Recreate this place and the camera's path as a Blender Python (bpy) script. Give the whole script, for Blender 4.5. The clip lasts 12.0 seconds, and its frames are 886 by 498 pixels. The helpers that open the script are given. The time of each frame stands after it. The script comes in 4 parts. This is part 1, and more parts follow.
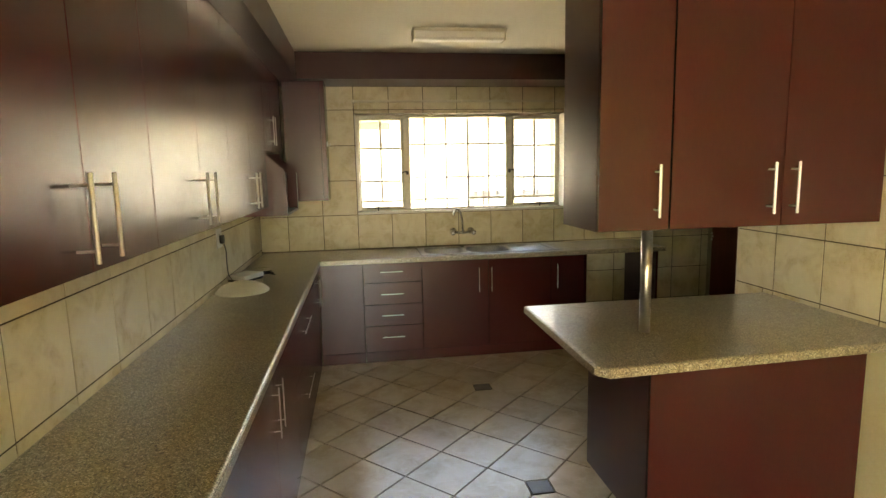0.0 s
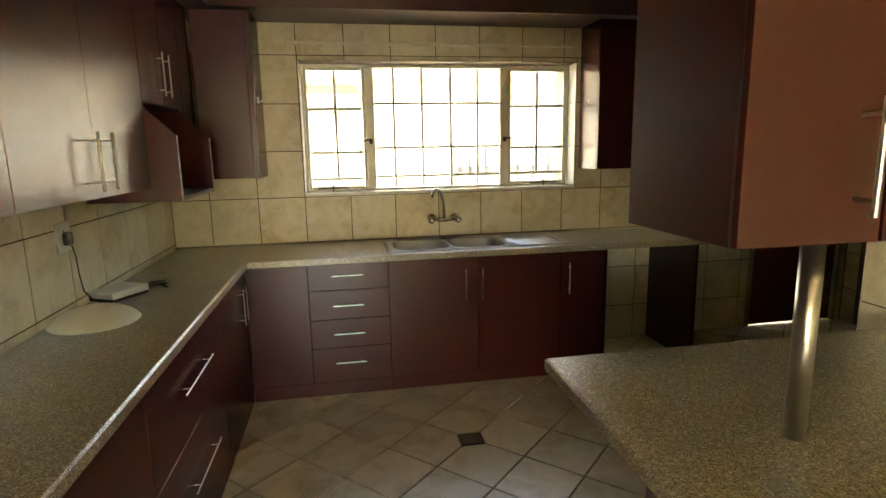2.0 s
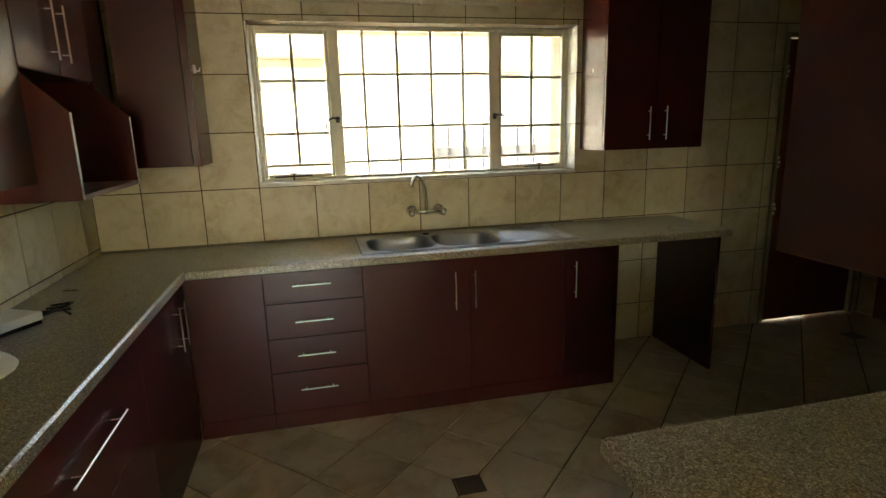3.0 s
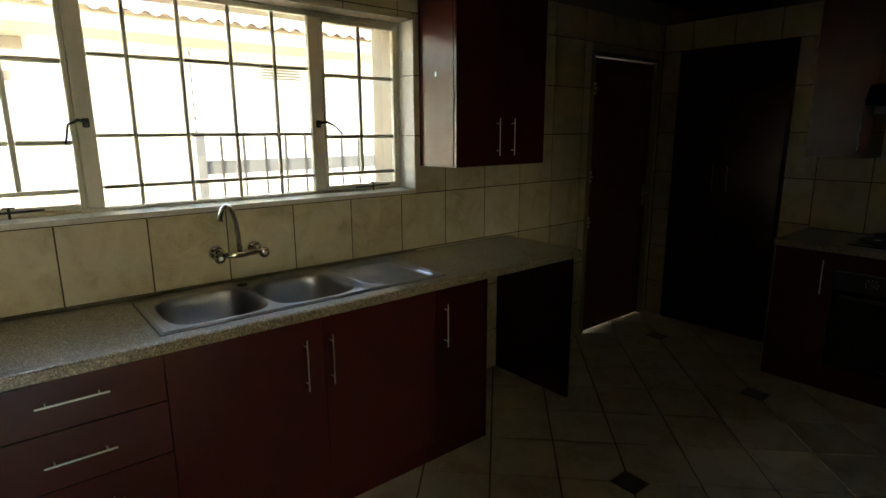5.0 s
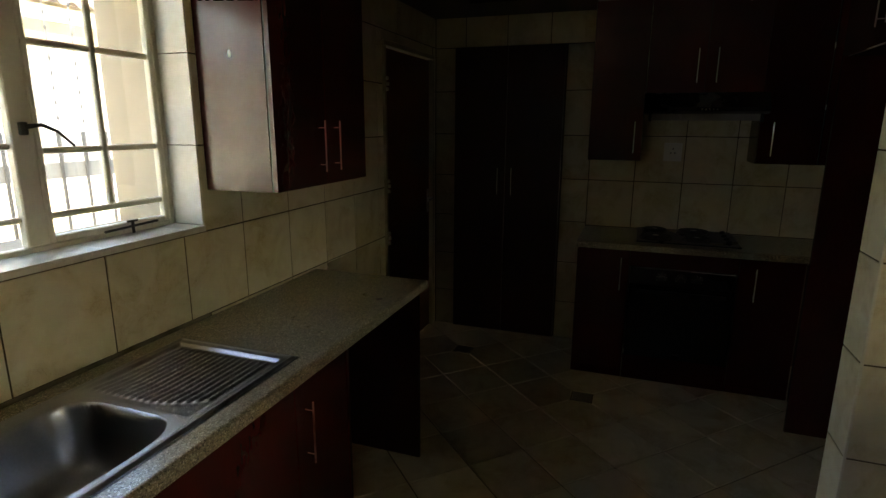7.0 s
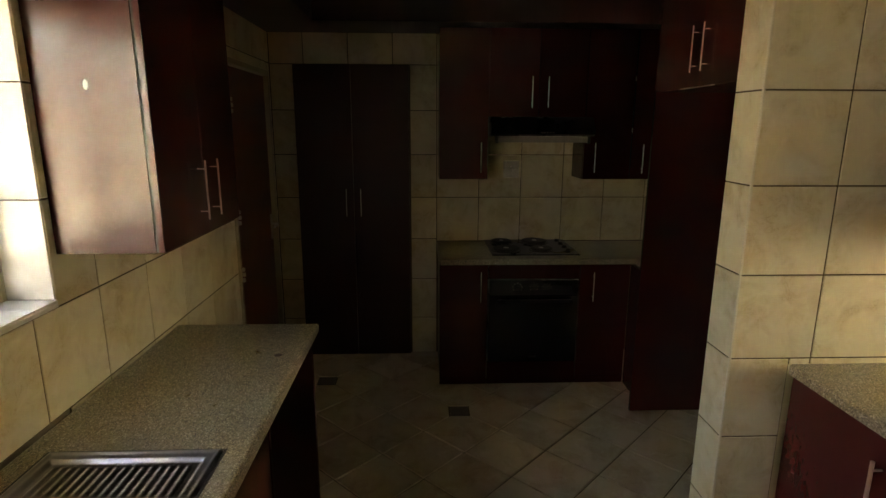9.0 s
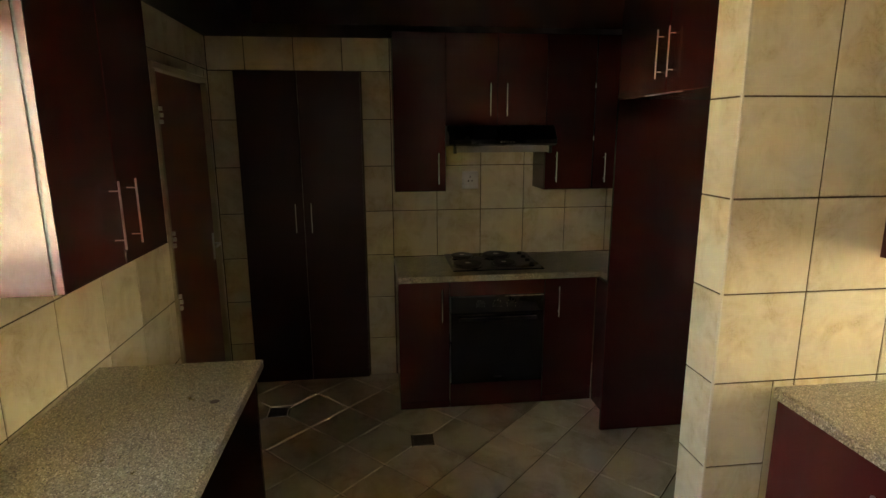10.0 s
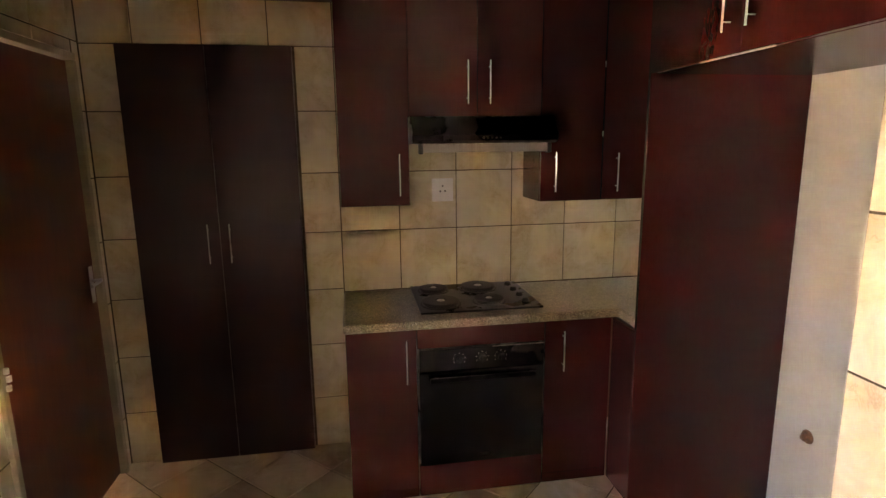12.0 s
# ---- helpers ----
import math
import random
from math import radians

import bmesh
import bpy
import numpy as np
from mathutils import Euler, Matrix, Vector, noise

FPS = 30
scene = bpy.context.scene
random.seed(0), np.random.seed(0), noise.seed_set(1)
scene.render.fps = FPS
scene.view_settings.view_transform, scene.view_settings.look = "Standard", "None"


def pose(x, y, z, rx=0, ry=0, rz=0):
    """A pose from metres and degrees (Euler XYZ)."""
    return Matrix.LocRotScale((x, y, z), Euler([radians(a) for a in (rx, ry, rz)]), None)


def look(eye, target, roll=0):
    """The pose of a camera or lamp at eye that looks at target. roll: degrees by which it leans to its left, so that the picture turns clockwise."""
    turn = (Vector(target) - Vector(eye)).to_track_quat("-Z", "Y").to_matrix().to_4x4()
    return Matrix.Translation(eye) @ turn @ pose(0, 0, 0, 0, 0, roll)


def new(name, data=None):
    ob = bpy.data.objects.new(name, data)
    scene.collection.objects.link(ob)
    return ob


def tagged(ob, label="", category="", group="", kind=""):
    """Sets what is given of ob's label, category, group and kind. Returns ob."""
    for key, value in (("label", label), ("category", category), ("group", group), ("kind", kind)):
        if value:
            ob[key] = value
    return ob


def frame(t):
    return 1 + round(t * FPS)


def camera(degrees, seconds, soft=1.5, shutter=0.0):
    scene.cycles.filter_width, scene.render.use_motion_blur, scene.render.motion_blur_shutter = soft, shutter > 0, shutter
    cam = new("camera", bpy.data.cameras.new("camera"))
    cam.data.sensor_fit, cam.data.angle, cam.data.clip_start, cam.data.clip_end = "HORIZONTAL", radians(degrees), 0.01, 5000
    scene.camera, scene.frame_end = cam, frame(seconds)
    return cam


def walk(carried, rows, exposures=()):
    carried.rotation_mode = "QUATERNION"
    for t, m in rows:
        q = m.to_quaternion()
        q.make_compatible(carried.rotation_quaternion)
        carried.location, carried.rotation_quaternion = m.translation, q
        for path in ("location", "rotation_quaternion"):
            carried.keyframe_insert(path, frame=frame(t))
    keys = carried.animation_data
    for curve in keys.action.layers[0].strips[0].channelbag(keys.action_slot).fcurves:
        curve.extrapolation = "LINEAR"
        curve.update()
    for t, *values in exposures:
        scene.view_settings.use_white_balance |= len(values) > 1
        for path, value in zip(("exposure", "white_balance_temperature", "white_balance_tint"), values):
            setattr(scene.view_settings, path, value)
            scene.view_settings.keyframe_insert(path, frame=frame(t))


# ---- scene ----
cam = camera(77.8, 12.0)
PATH = [
    (0, (0.917, 0.719, 1.612), (1.205, 2.678, 1.332), -1.2),
    (0.5, (0.973, 1.017, 1.619), (1.275, 2.973, 1.332), -1.3),
    (1, (1.047, 1.316, 1.587), (1.354, 3.271, 1.303), -1.1),
    (1.5, (1.108, 1.619, 1.58), (1.43, 3.569, 1.275), -1.1),
    (2, (1.16, 1.916, 1.548), (1.501, 3.854, 1.186), -1.1),
    (2.5, (1.199, 2.197, 1.548), (1.571, 4.119, 1.137), -1.0),
    (2.7, (1.209, 2.331, 1.547), (1.596, 4.246, 1.122), -1.3),
    (4.5, (1.069, 3.17, 1.54), (2.081, 4.846, 1.128), -0.4),
    (5, (1.05, 3.397, 1.565), (2.286, 4.913, 1.147), -0.3),
    (5.5, (1.139, 3.62, 1.575), (2.56, 4.963, 1.155), -0.4),
    (6, (1.206, 3.895, 1.597), (2.781, 5.049, 1.164), -0.2),
    (6.5, (1.222, 4.172, 1.618), (2.948, 5.082, 1.177), 0.1),
    (7, (1.273, 4.373, 1.626), (3.113, 5.019, 1.18), 0.3),
    (7.5, (1.321, 4.546, 1.66), (3.228, 4.952, 1.213), 0.5),
    (9.3, (1.307, 4.841, 1.76), (3.255, 4.697, 1.33), 0.1),
    (9.5, (1.349, 4.854, 1.764), (3.295, 4.669, 1.339), -0.0),
    (10, (1.524, 4.802, 1.763), (3.468, 4.575, 1.353), -0.3),
    (10.5, (1.753, 4.747, 1.752), (3.698, 4.492, 1.363), -0.3),
    (11, (2.012, 4.693, 1.734), (3.96, 4.437, 1.357), -0.5),
    (11.5, (2.224, 4.67, 1.72), (4.168, 4.386, 1.343), -0.6),
    (12, (2.433, 4.639, 1.69), (4.371, 4.322, 1.313), -0.7),
]
EXPOSURES = [(0.0, 5.24, 9700, 14), (1.5, 5.3, 9700, 15), (2.5, 5.1, 9200, 13), (4.5, 4.28, 8400, 10), (6.0, 4.06, 8200, 10), (7.5, 4.5, 8600, 14), (9.5, 5.92, 10400, 20), (10.5, 6.7, 9300, 20), (11.5, 7.4, 9000, 30), (12.0, 7.88, 10300, 41)]
walk(cam, [(t, look(eye, target, roll)) for t, eye, target, roll in PATH], EXPOSURES)

# ---- world and sun ----
world = bpy.data.worlds.new("sky_world")
scene.world = world
world.use_nodes = True
wn = world.node_tree
sky = wn.nodes.new("ShaderNodeTexSky")
sky.sky_type, sky.sun_disc = "NISHITA", False
sky.sun_elevation, sky.sun_rotation = radians(50), radians(242)
wn.nodes["Background"].inputs["Strength"].default_value = 0.15
wn.links.new(sky.outputs["Color"], wn.nodes["Background"].inputs["Color"])
sun = new("sun", bpy.data.lights.new("sun", "SUN"))
sun.data.energy, sun.data.angle, sun.data.color = 2.0, radians(0.53), (1.0, 0.95, 0.86)
sun.matrix_world = look((-7.4, -4.0, 10.0), (0, 0, 0))


# ---- materials ----
def material(name, rough=0.5, metal=0.0, spec=0.5):
    m = bpy.data.materials.new(name)
    m.use_nodes = True
    b = m.node_tree.nodes["Principled BSDF"]
    b.inputs["Roughness"].default_value = rough
    b.inputs["Metallic"].default_value = metal
    b.inputs["Specular IOR Level"].default_value = spec
    return m, m.node_tree, b


def node(nt, kind, **values):
    n = nt.nodes.new(kind)
    for key, value in values.items():
        n.inputs[key].default_value = value
    return n


def coords(nt, scale=(1, 1, 1)):
    geo = nt.nodes.new("ShaderNodeNewGeometry")
    mp = nt.nodes.new("ShaderNodeMapping")
    mp.inputs["Scale"].default_value = scale
    nt.links.new(geo.outputs["Position"], mp.inputs["Vector"])
    return mp.outputs["Vector"]


def noise_tex(nt, vec, scale, detail=4.0, rough=0.55):
    n = node(nt, "ShaderNodeTexNoise", Scale=scale, Detail=detail, Roughness=rough)
    nt.links.new(vec, n.inputs["Vector"])
    return n.outputs["Fac"]


def ramp(nt, fac, stops):
    r = nt.nodes.new("ShaderNodeValToRGB")
    e = r.color_ramp.elements
    while len(e) < len(stops):
        e.new(0.5)
    for el, (p, c) in zip(e, stops):
        el.position, el.color = p, (*c, 1)
    nt.links.new(fac, r.inputs["Fac"])
    return r.outputs["Color"]


def mix(nt, a, b, fac, kind="MIX"):
    m = nt.nodes.new("ShaderNodeMix")
    m.data_type, m.blend_type = "RGBA", kind
    for sock, v in ((m.inputs["Factor"], fac), (m.inputs["A"], a), (m.inputs["B"], b)):
        if isinstance(v, (int, float)):
            sock.default_value = v
        elif isinstance(v, tuple):
            sock.default_value = (*v, 1)
        else:
            nt.links.new(v, sock)
    return m.outputs["Result"]


def maths(nt, op, a, b=0.0):
    m = nt.nodes.new("ShaderNodeMath")
    m.operation = op
    for sock, v in zip(m.inputs, (a, b)):
        if isinstance(v, (int, float)):
            sock.default_value = v
        else:
            nt.links.new(v, sock)
    return m.outputs["Value"]


def bump(nt, bsdf, height, strength=0.2, dist=0.002):
    bp = node(nt, "ShaderNodeBump", Strength=strength, Distance=dist)
    nt.links.new(height, bp.inputs["Height"])
    nt.links.new(bp.outputs["Normal"], bsdf.inputs["Normal"])


def rough_from(nt, bsdf, fac, lo, hi):
    mr = node(nt, "ShaderNodeMapRange")
    mr.inputs["To Min"].default_value, mr.inputs["To Max"].default_value = lo, hi
    nt.links.new(fac, mr.inputs["Value"])
    nt.links.new(mr.outputs["Result"], bsdf.inputs["Roughness"])


def two_scale(name, c0, c1, s_big, s_small, rough=(0.4, 0.6), spec=0.5, metal=0.0, stretch=(1, 1, 1), bump_by=0.1, per_object=0.0):
    """Colour between c0 and c1 by broad stains and fine grain."""
    m, nt, b = material(name, rough[0], metal, spec)
    v = coords(nt, stretch)
    big, small = noise_tex(nt, v, s_big, 5), noise_tex(nt, v, s_small, 3)
    f = maths(nt, "ADD", maths(nt, "MULTIPLY", big, 0.65), maths(nt, "MULTIPLY", small, 0.35))
    col = ramp(nt, f, [(0.33, c0), (0.67, c1)])
    if per_object:
        info = nt.nodes.new("ShaderNodeObjectInfo")
        val = maths(nt, "ADD", maths(nt, "MULTIPLY", info.outputs["Random"], per_object), 1.0 - per_object * 0.5)
        hs = nt.nodes.new("ShaderNodeHueSaturation")
        nt.links.new(val, hs.inputs["Value"])
        nt.links.new(col, hs.inputs["Color"])
        col = hs.outputs["Color"]
    nt.links.new(col, b.inputs["Base Color"])
    rough_from(nt, b, big, *rough)
    if bump_by:
        bump(nt, b, small, bump_by, 0.001)
    return m


def marbled(name, ground_c, cloud_c, vein_c, pale_c, scale, rough, per_object):
    """Glazed tile: soft ochre clouds, pale wisps and faint broken veins, shifted from piece to piece."""
    m, nt, b = material(name, rough[0])
    geo = nt.nodes.new("ShaderNodeNewGeometry")
    info = nt.nodes.new("ShaderNodeObjectInfo")
    off = node(nt, "ShaderNodeVectorMath")
    off.operation = "MULTIPLY_ADD"
    off.inputs[1].default_value = (31.0, 47.0, 23.0)
    nt.links.new(info.outputs["Random"], off.inputs[0])
    nt.links.new(geo.outputs["Position"], off.inputs[2])
    v = off.outputs["Vector"]
    clouds = node(nt, "ShaderNodeTexNoise", Scale=scale, Detail=5.0, Roughness=0.6, Distortion=0.7)
    wisps = node(nt, "ShaderNodeTexNoise", Scale=scale * 2.3, Detail=6.0, Roughness=0.65, Distortion=1.2)
    nt.links.new(v, clouds.inputs["Vector"])
    nt.links.new(v, wisps.inputs["Vector"])
    col = mix(nt, ground_c, cloud_c, ramp(nt, clouds.outputs["Fac"], [(0.44, (0, 0, 0)), (0.70, (1, 1, 1))]))
    col = mix(nt, col, pale_c, maths(nt, "MULTIPLY", ramp(nt, wisps.outputs["Fac"], [(0.52, (0, 0, 0)), (0.72, (1, 1, 1))]), 0.7))
    vein = maths(nt, "ABSOLUTE", maths(nt, "SUBTRACT", wisps.outputs["Fac"], 0.46))
    vein = ramp(nt, vein, [(0.0, (1, 1, 1)), (0.022, (0, 0, 0))])
    gate = ramp(nt, clouds.outputs["Fac"], [(0.50, (0, 0, 0)), (0.62, (1, 1, 1))])
    col = mix(nt, col, vein_c, maths(nt, "MULTIPLY", maths(nt, "MULTIPLY", vein, gate), 0.55))
    hs = nt.nodes.new("ShaderNodeHueSaturation")
    nt.links.new(maths(nt, "ADD", maths(nt, "MULTIPLY", info.outputs["Random"], per_object), 1.0 - per_object * 0.5), hs.inputs["Value"])
    nt.links.new(col, hs.inputs["Color"])
    nt.links.new(hs.outputs["Color"], b.inputs["Base Color"])
    rough_from(nt, b, clouds.outputs["Fac"], *rough)
    bump(nt, b, noise_tex(nt, v, 40, 3), 0.03, 0.001)
    return m


CABINET = two_scale("mahogany_laminate", (0.057, 0.0088, 0.0072), (0.070, 0.0113, 0.0090), 1.1, 60, (0.235, 0.27), 0.52, stretch=(1.6, 1.6, 0.5), bump_by=0.0, per_object=0.08)
# darker copy of the laminate; on the peninsula and hanging cupboards it paints in shade
CABINET_DARK = two_scale("darkened_laminate", (0.036, 0.0078, 0.0062), (0.045, 0.0094, 0.0072), 1.1, 60, (0.26, 0.32), 0.5, stretch=(1.6, 1.6, 0.5), bump_by=0.0)
WHITE_BOARD = two_scale("white_melamine", (0.62, 0.60, 0.52), (0.70, 0.68, 0.60), 2, 60, (0.35, 0.5))
WALL_TILE = marbled("beige_wall_tile", (0.66, 0.60, 0.415), (0.535, 0.45, 0.26), (0.40, 0.31, 0.155), (0.72, 0.665, 0.49), 5.0, (0.31, 0.40), 0.08)
FLOOR_TILE = marbled("floor_tile", (0.51, 0.44, 0.335), (0.41, 0.34, 0.24), (0.33, 0.27, 0.19), (0.57, 0.505, 0.405), 4.5, (0.23, 0.28), 0.10)
INSERT_TILE = two_scale("slate_insert_tile", (0.045, 0.032, 0.022), (0.08, 0.058, 0.04), 12, 60, (0.25, 0.4), per_object=0.1)
GROUT = two_scale("brown_grout", (0.075, 0.055, 0.033), (0.115, 0.085, 0.052), 5, 120, (0.8, 0.95), 0.2)
CEILING_PAINT = two_scale("cream_ceiling_paint", (0.66, 0.63, 0.50), (0.74, 0.71, 0.58), 0.8, 60, (0.6, 0.8), 0.3)
WALL_PAINT = two_scale("cream_wall_paint", (0.55, 0.49, 0.27), (0.63, 0.57, 0.34), 1.2, 70, (0.55, 0.75), 0.3)
WHITE_PAINT = two_scale("white_wall_paint", (0.49, 0.49, 0.41), (0.56, 0.56, 0.475), 1.4, 70, (0.5, 0.7), 0.3)
FRAME_PAINT = two_scale("cream_steel_paint", (0.68, 0.64, 0.50), (0.76, 0.72, 0.58), 4, 80, (0.35, 0.5))
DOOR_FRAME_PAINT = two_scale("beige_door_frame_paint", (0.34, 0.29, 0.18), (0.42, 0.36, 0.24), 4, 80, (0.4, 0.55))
DOOR_WOOD = two_scale("varnished_meranti", (0.16, 0.034, 0.014), (0.23, 0.056, 0.023), 2.5, 30, (0.28, 0.42), stretch=(7, 7, 0.45), bump_by=0.12)
PLASTIC_WHITE = two_scale("white_plastic", (0.76, 0.76, 0.72), (0.82, 0.82, 0.78), 8, 90, (0.3, 0.45))
PLASTIC_BLACK = two_scale("black_plastic", (0.012, 0.012, 0.012), (0.02, 0.02, 0.02), 8, 90, (0.35, 0.5))
BLACK_ENAMEL = two_scale("black_enamel", (0.007, 0.007, 0.008), (0.012, 0.012, 0.012), 6, 60, (0.24, 0.32), 0.35)
OVEN_GLASS = two_scale("black_oven_glass", (0.005, 0.005, 0.006), (0.008, 0.008, 0.008), 6, 60, (0.16, 0.20), 0.3)
HOTPLATE = two_scale("cast_iron_hotplate", (0.02, 0.018, 0.016), (0.045, 0.04, 0.036), 14, 120, (0.45, 0.6))
STEEL = two_scale("brushed_steel", (0.50, 0.49, 0.46), (0.60, 0.59, 0.55), 6, 160, (0.26, 0.36), metal=1.0, bump_by=0.04)
SINK_STEEL = two_scale("stainless_sink", (0.33, 0.33, 0.335), (0.42, 0.42, 0.42), 5, 150, (0.28, 0.38), metal=1.0, bump_by=0.05)
CHROME = two_scale("chrome", (0.66, 0.65, 0.62), (0.72, 0.71, 0.68), 6, 80, (0.08, 0.15), metal=1.0, bump_by=0.01)
FROSTED = two_scale("frosted_glass_shade", (0.60, 0.60, 0.50), (0.68, 0.68, 0.58), 4, 60, (0.35, 0.5))
EDGE_STRIP = two_scale("pale_edge_strip", (0.42, 0.36, 0.30), (0.5, 0.44, 0.38), 8, 90, (0.3, 0.4))
FACADE_PAINT = two_scale("sunlit_cream_plaster", (0.74, 0.70, 0.56), (0.82, 0.785, 0.65), 0.6, 30, (0.7, 0.9), 0.2)
FACADE_BAND = two_scale("yellow_plaster", (0.68, 0.63, 0.44), (0.76, 0.71, 0.52), 0.6, 30, (0.7, 0.9), 0.2)
ROOF_SHEET = two_scale("weathered_roof_sheet", (0.14, 0.11, 0.09), (0.20, 0.16, 0.135), 2, 40, (0.5, 0.7), 0.3)
PAVING = two_scale("pale_concrete_paving", (0.50, 0.47, 0.41), (0.60, 0.56, 0.49), 0.9, 40, (0.8, 0.95), 0.2)
FENCE_METAL = two_scale("grey_fence_paint", (0.018, 0.019, 0.019), (0.03, 0.031, 0.03), 3, 60, (0.45, 0.6))
OUTER_PLASTER = two_scale("beige_outer_plaster", (0.18, 0.155, 0.11), (0.24, 0.205, 0.15), 1.2, 40, (0.7, 0.9), 0.2)
REVEAL_TILE = two_scale("white_reveal_tile", (0.66, 0.64, 0.56), (0.75, 0.73, 0.66), 7, 40, (0.2, 0.3), per_object=0.06)
REVEAL_TILE_PAINT = two_scale("ivory_plastic", (0.60, 0.56, 0.42), (0.68, 0.64, 0.50), 6, 60, (0.3, 0.45))
SMOKED = two_scale("smoked_grey_visor", (0.22, 0.21, 0.18), (0.30, 0.285, 0.25), 6, 60, (0.3, 0.4))
RAIL_METAL = two_scale("pale_rail_paint", (0.070, 0.076, 0.075), (0.10, 0.107, 0.105), 3, 60, (0.45, 0.6))
RUST = two_scale("brown_plug", (0.09, 0.045, 0.015), (0.2, 0.1, 0.04), 40, 160, (0.5, 0.7))
TUBE_DIFFUSER = two_scale("opal_diffuser", (0.74, 0.73, 0.66), (0.80, 0.79, 0.72), 4, 60, (0.35, 0.5))

WORKTOP, nt, b = material("speckled_worktop", 0.36, 0.0, 0.95)
v = coords(nt)
b.inputs["Coat Weight"].default_value, b.inputs["Coat Roughness"].default_value = 0.5, 0.27
vo = node(nt, "ShaderNodeTexVoronoi", Scale=290.0)
nt.links.new(v, vo.inputs["Vector"])
sp = nt.nodes.new("ShaderNodeSeparateColor")
nt.links.new(vo.outputs["Color"], sp.inputs["Color"])
grain = ramp(nt, sp.outputs["Red"], [(0.0, (0.045, 0.034, 0.02)), (0.2, (0.175, 0.14, 0.080)), (0.5, (0.30, 0.25, 0.150)), (0.8, (0.385, 0.33, 0.21)), (1.0, (0.72, 0.66, 0.50))])
broad = ramp(nt, noise_tex(nt, v, 2.2, 4), [(0.3, (0.80, 0.79, 0.76)), (0.7, (1.0, 1.0, 1.0))])
nt.links.new(mix(nt, grain, broad, 1.0, "MULTIPLY"), b.inputs["Base Color"])
rough_from(nt, b, noise_tex(nt, v, 6.0), 0.25, 0.34)
bump(nt, b, sp.outputs["Green"], 0.10, 0.0005)

GLASS, nt, b = material("window_glass", 0.0)
b.inputs["Transmission Weight"].default_value = 1.0
b.inputs["IOR"].default_value = 1.45
b.inputs["Base Color"].default_value = (0.97, 0.98, 0.96, 1)


# ---- mesh helpers ----
def part(name, bm, mat, parent=None, label="", smooth=False):
    me = bpy.data.meshes.new(name)
    bmesh.ops.recalc_face_normals(bm, faces=bm.faces)
    if smooth:
        for f in bm.faces:
            f.smooth = True
    bm.to_mesh(me)
    bm.free()
    me.materials.append(mat)
    ob = new(name, me)
    ob.parent = parent
    if label:
        tagged(ob, label)
    return ob


def thing(name, label, category, m=None, group="", kind=""):
    ob = tagged(new(name), label, category, group, kind)
    if m is not None:
        ob.matrix_basis = m
    return ob


def box(bm, x0, y0, z0, x1, y1, z1, bevel=0.0, segs=1):
    r = bmesh.ops.create_cube(bm, size=1, matrix=Matrix.LocRotScale(((x0 + x1) / 2, (y0 + y1) / 2, (z0 + z1) / 2), None, (abs(x1 - x0), abs(y1 - y0), abs(z1 - z0))))
    if bevel:
        es = list({e for vv in r["verts"] for e in vv.link_edges})
        bmesh.ops.bevel(bm, geom=es, offset=bevel, segments=segs, affect="EDGES", profile=0.6)
    return bm


def one_box(*a, **k):
    return box(bmesh.new(), *a, **k)


def tube(bm, pts, r, n=10, caps=True):
    pts = [Vector(p) for p in pts]
    rings, side = [], None
    for i, p in enumerate(pts):
        d = (pts[min(i + 1, len(pts) - 1)] - pts[max(i - 1, 0)]).normalized()
        if side is None:
            side = d.orthogonal().normalized()
        side = (side - d * side.dot(d)).normalized()
        up = d.cross(side)
        rr = r[i] if isinstance(r, (list, tuple)) else r
        rings.append([bm.verts.new(p + rr * (math.cos(2 * math.pi * k / n) * side + math.sin(2 * math.pi * k / n) * up)) for k in range(n)])
    for a, c in zip(rings, rings[1:]):
        for k in range(n):
            bm.faces.new((a[k], a[(k + 1) % n], c[(k + 1) % n], c[k]))
    if caps:
        bm.faces.new(rings[0][::-1])
        bm.faces.new(rings[-1])
    return bm


def lathe(bm, profile, n=28, centre=(0, 0, 0), close=True):
    """profile: (radius, z) from the bottom up round the z axis."""
    rings = [[bm.verts.new((centre[0] + r * math.cos(2 * math.pi * k / n), centre[1] + r * math.sin(2 * math.pi * k / n), centre[2] + z)) for k in range(n)] for r, z in profile]
    for a, c in zip(rings, rings[1:]):
        for k in range(n):
            bm.faces.new((a[k], a[(k + 1) % n], c[(k + 1) % n], c[k]))
    if close:
        bm.faces.new(rings[0][::-1])
        bm.faces.new(rings[-1])
    return bm


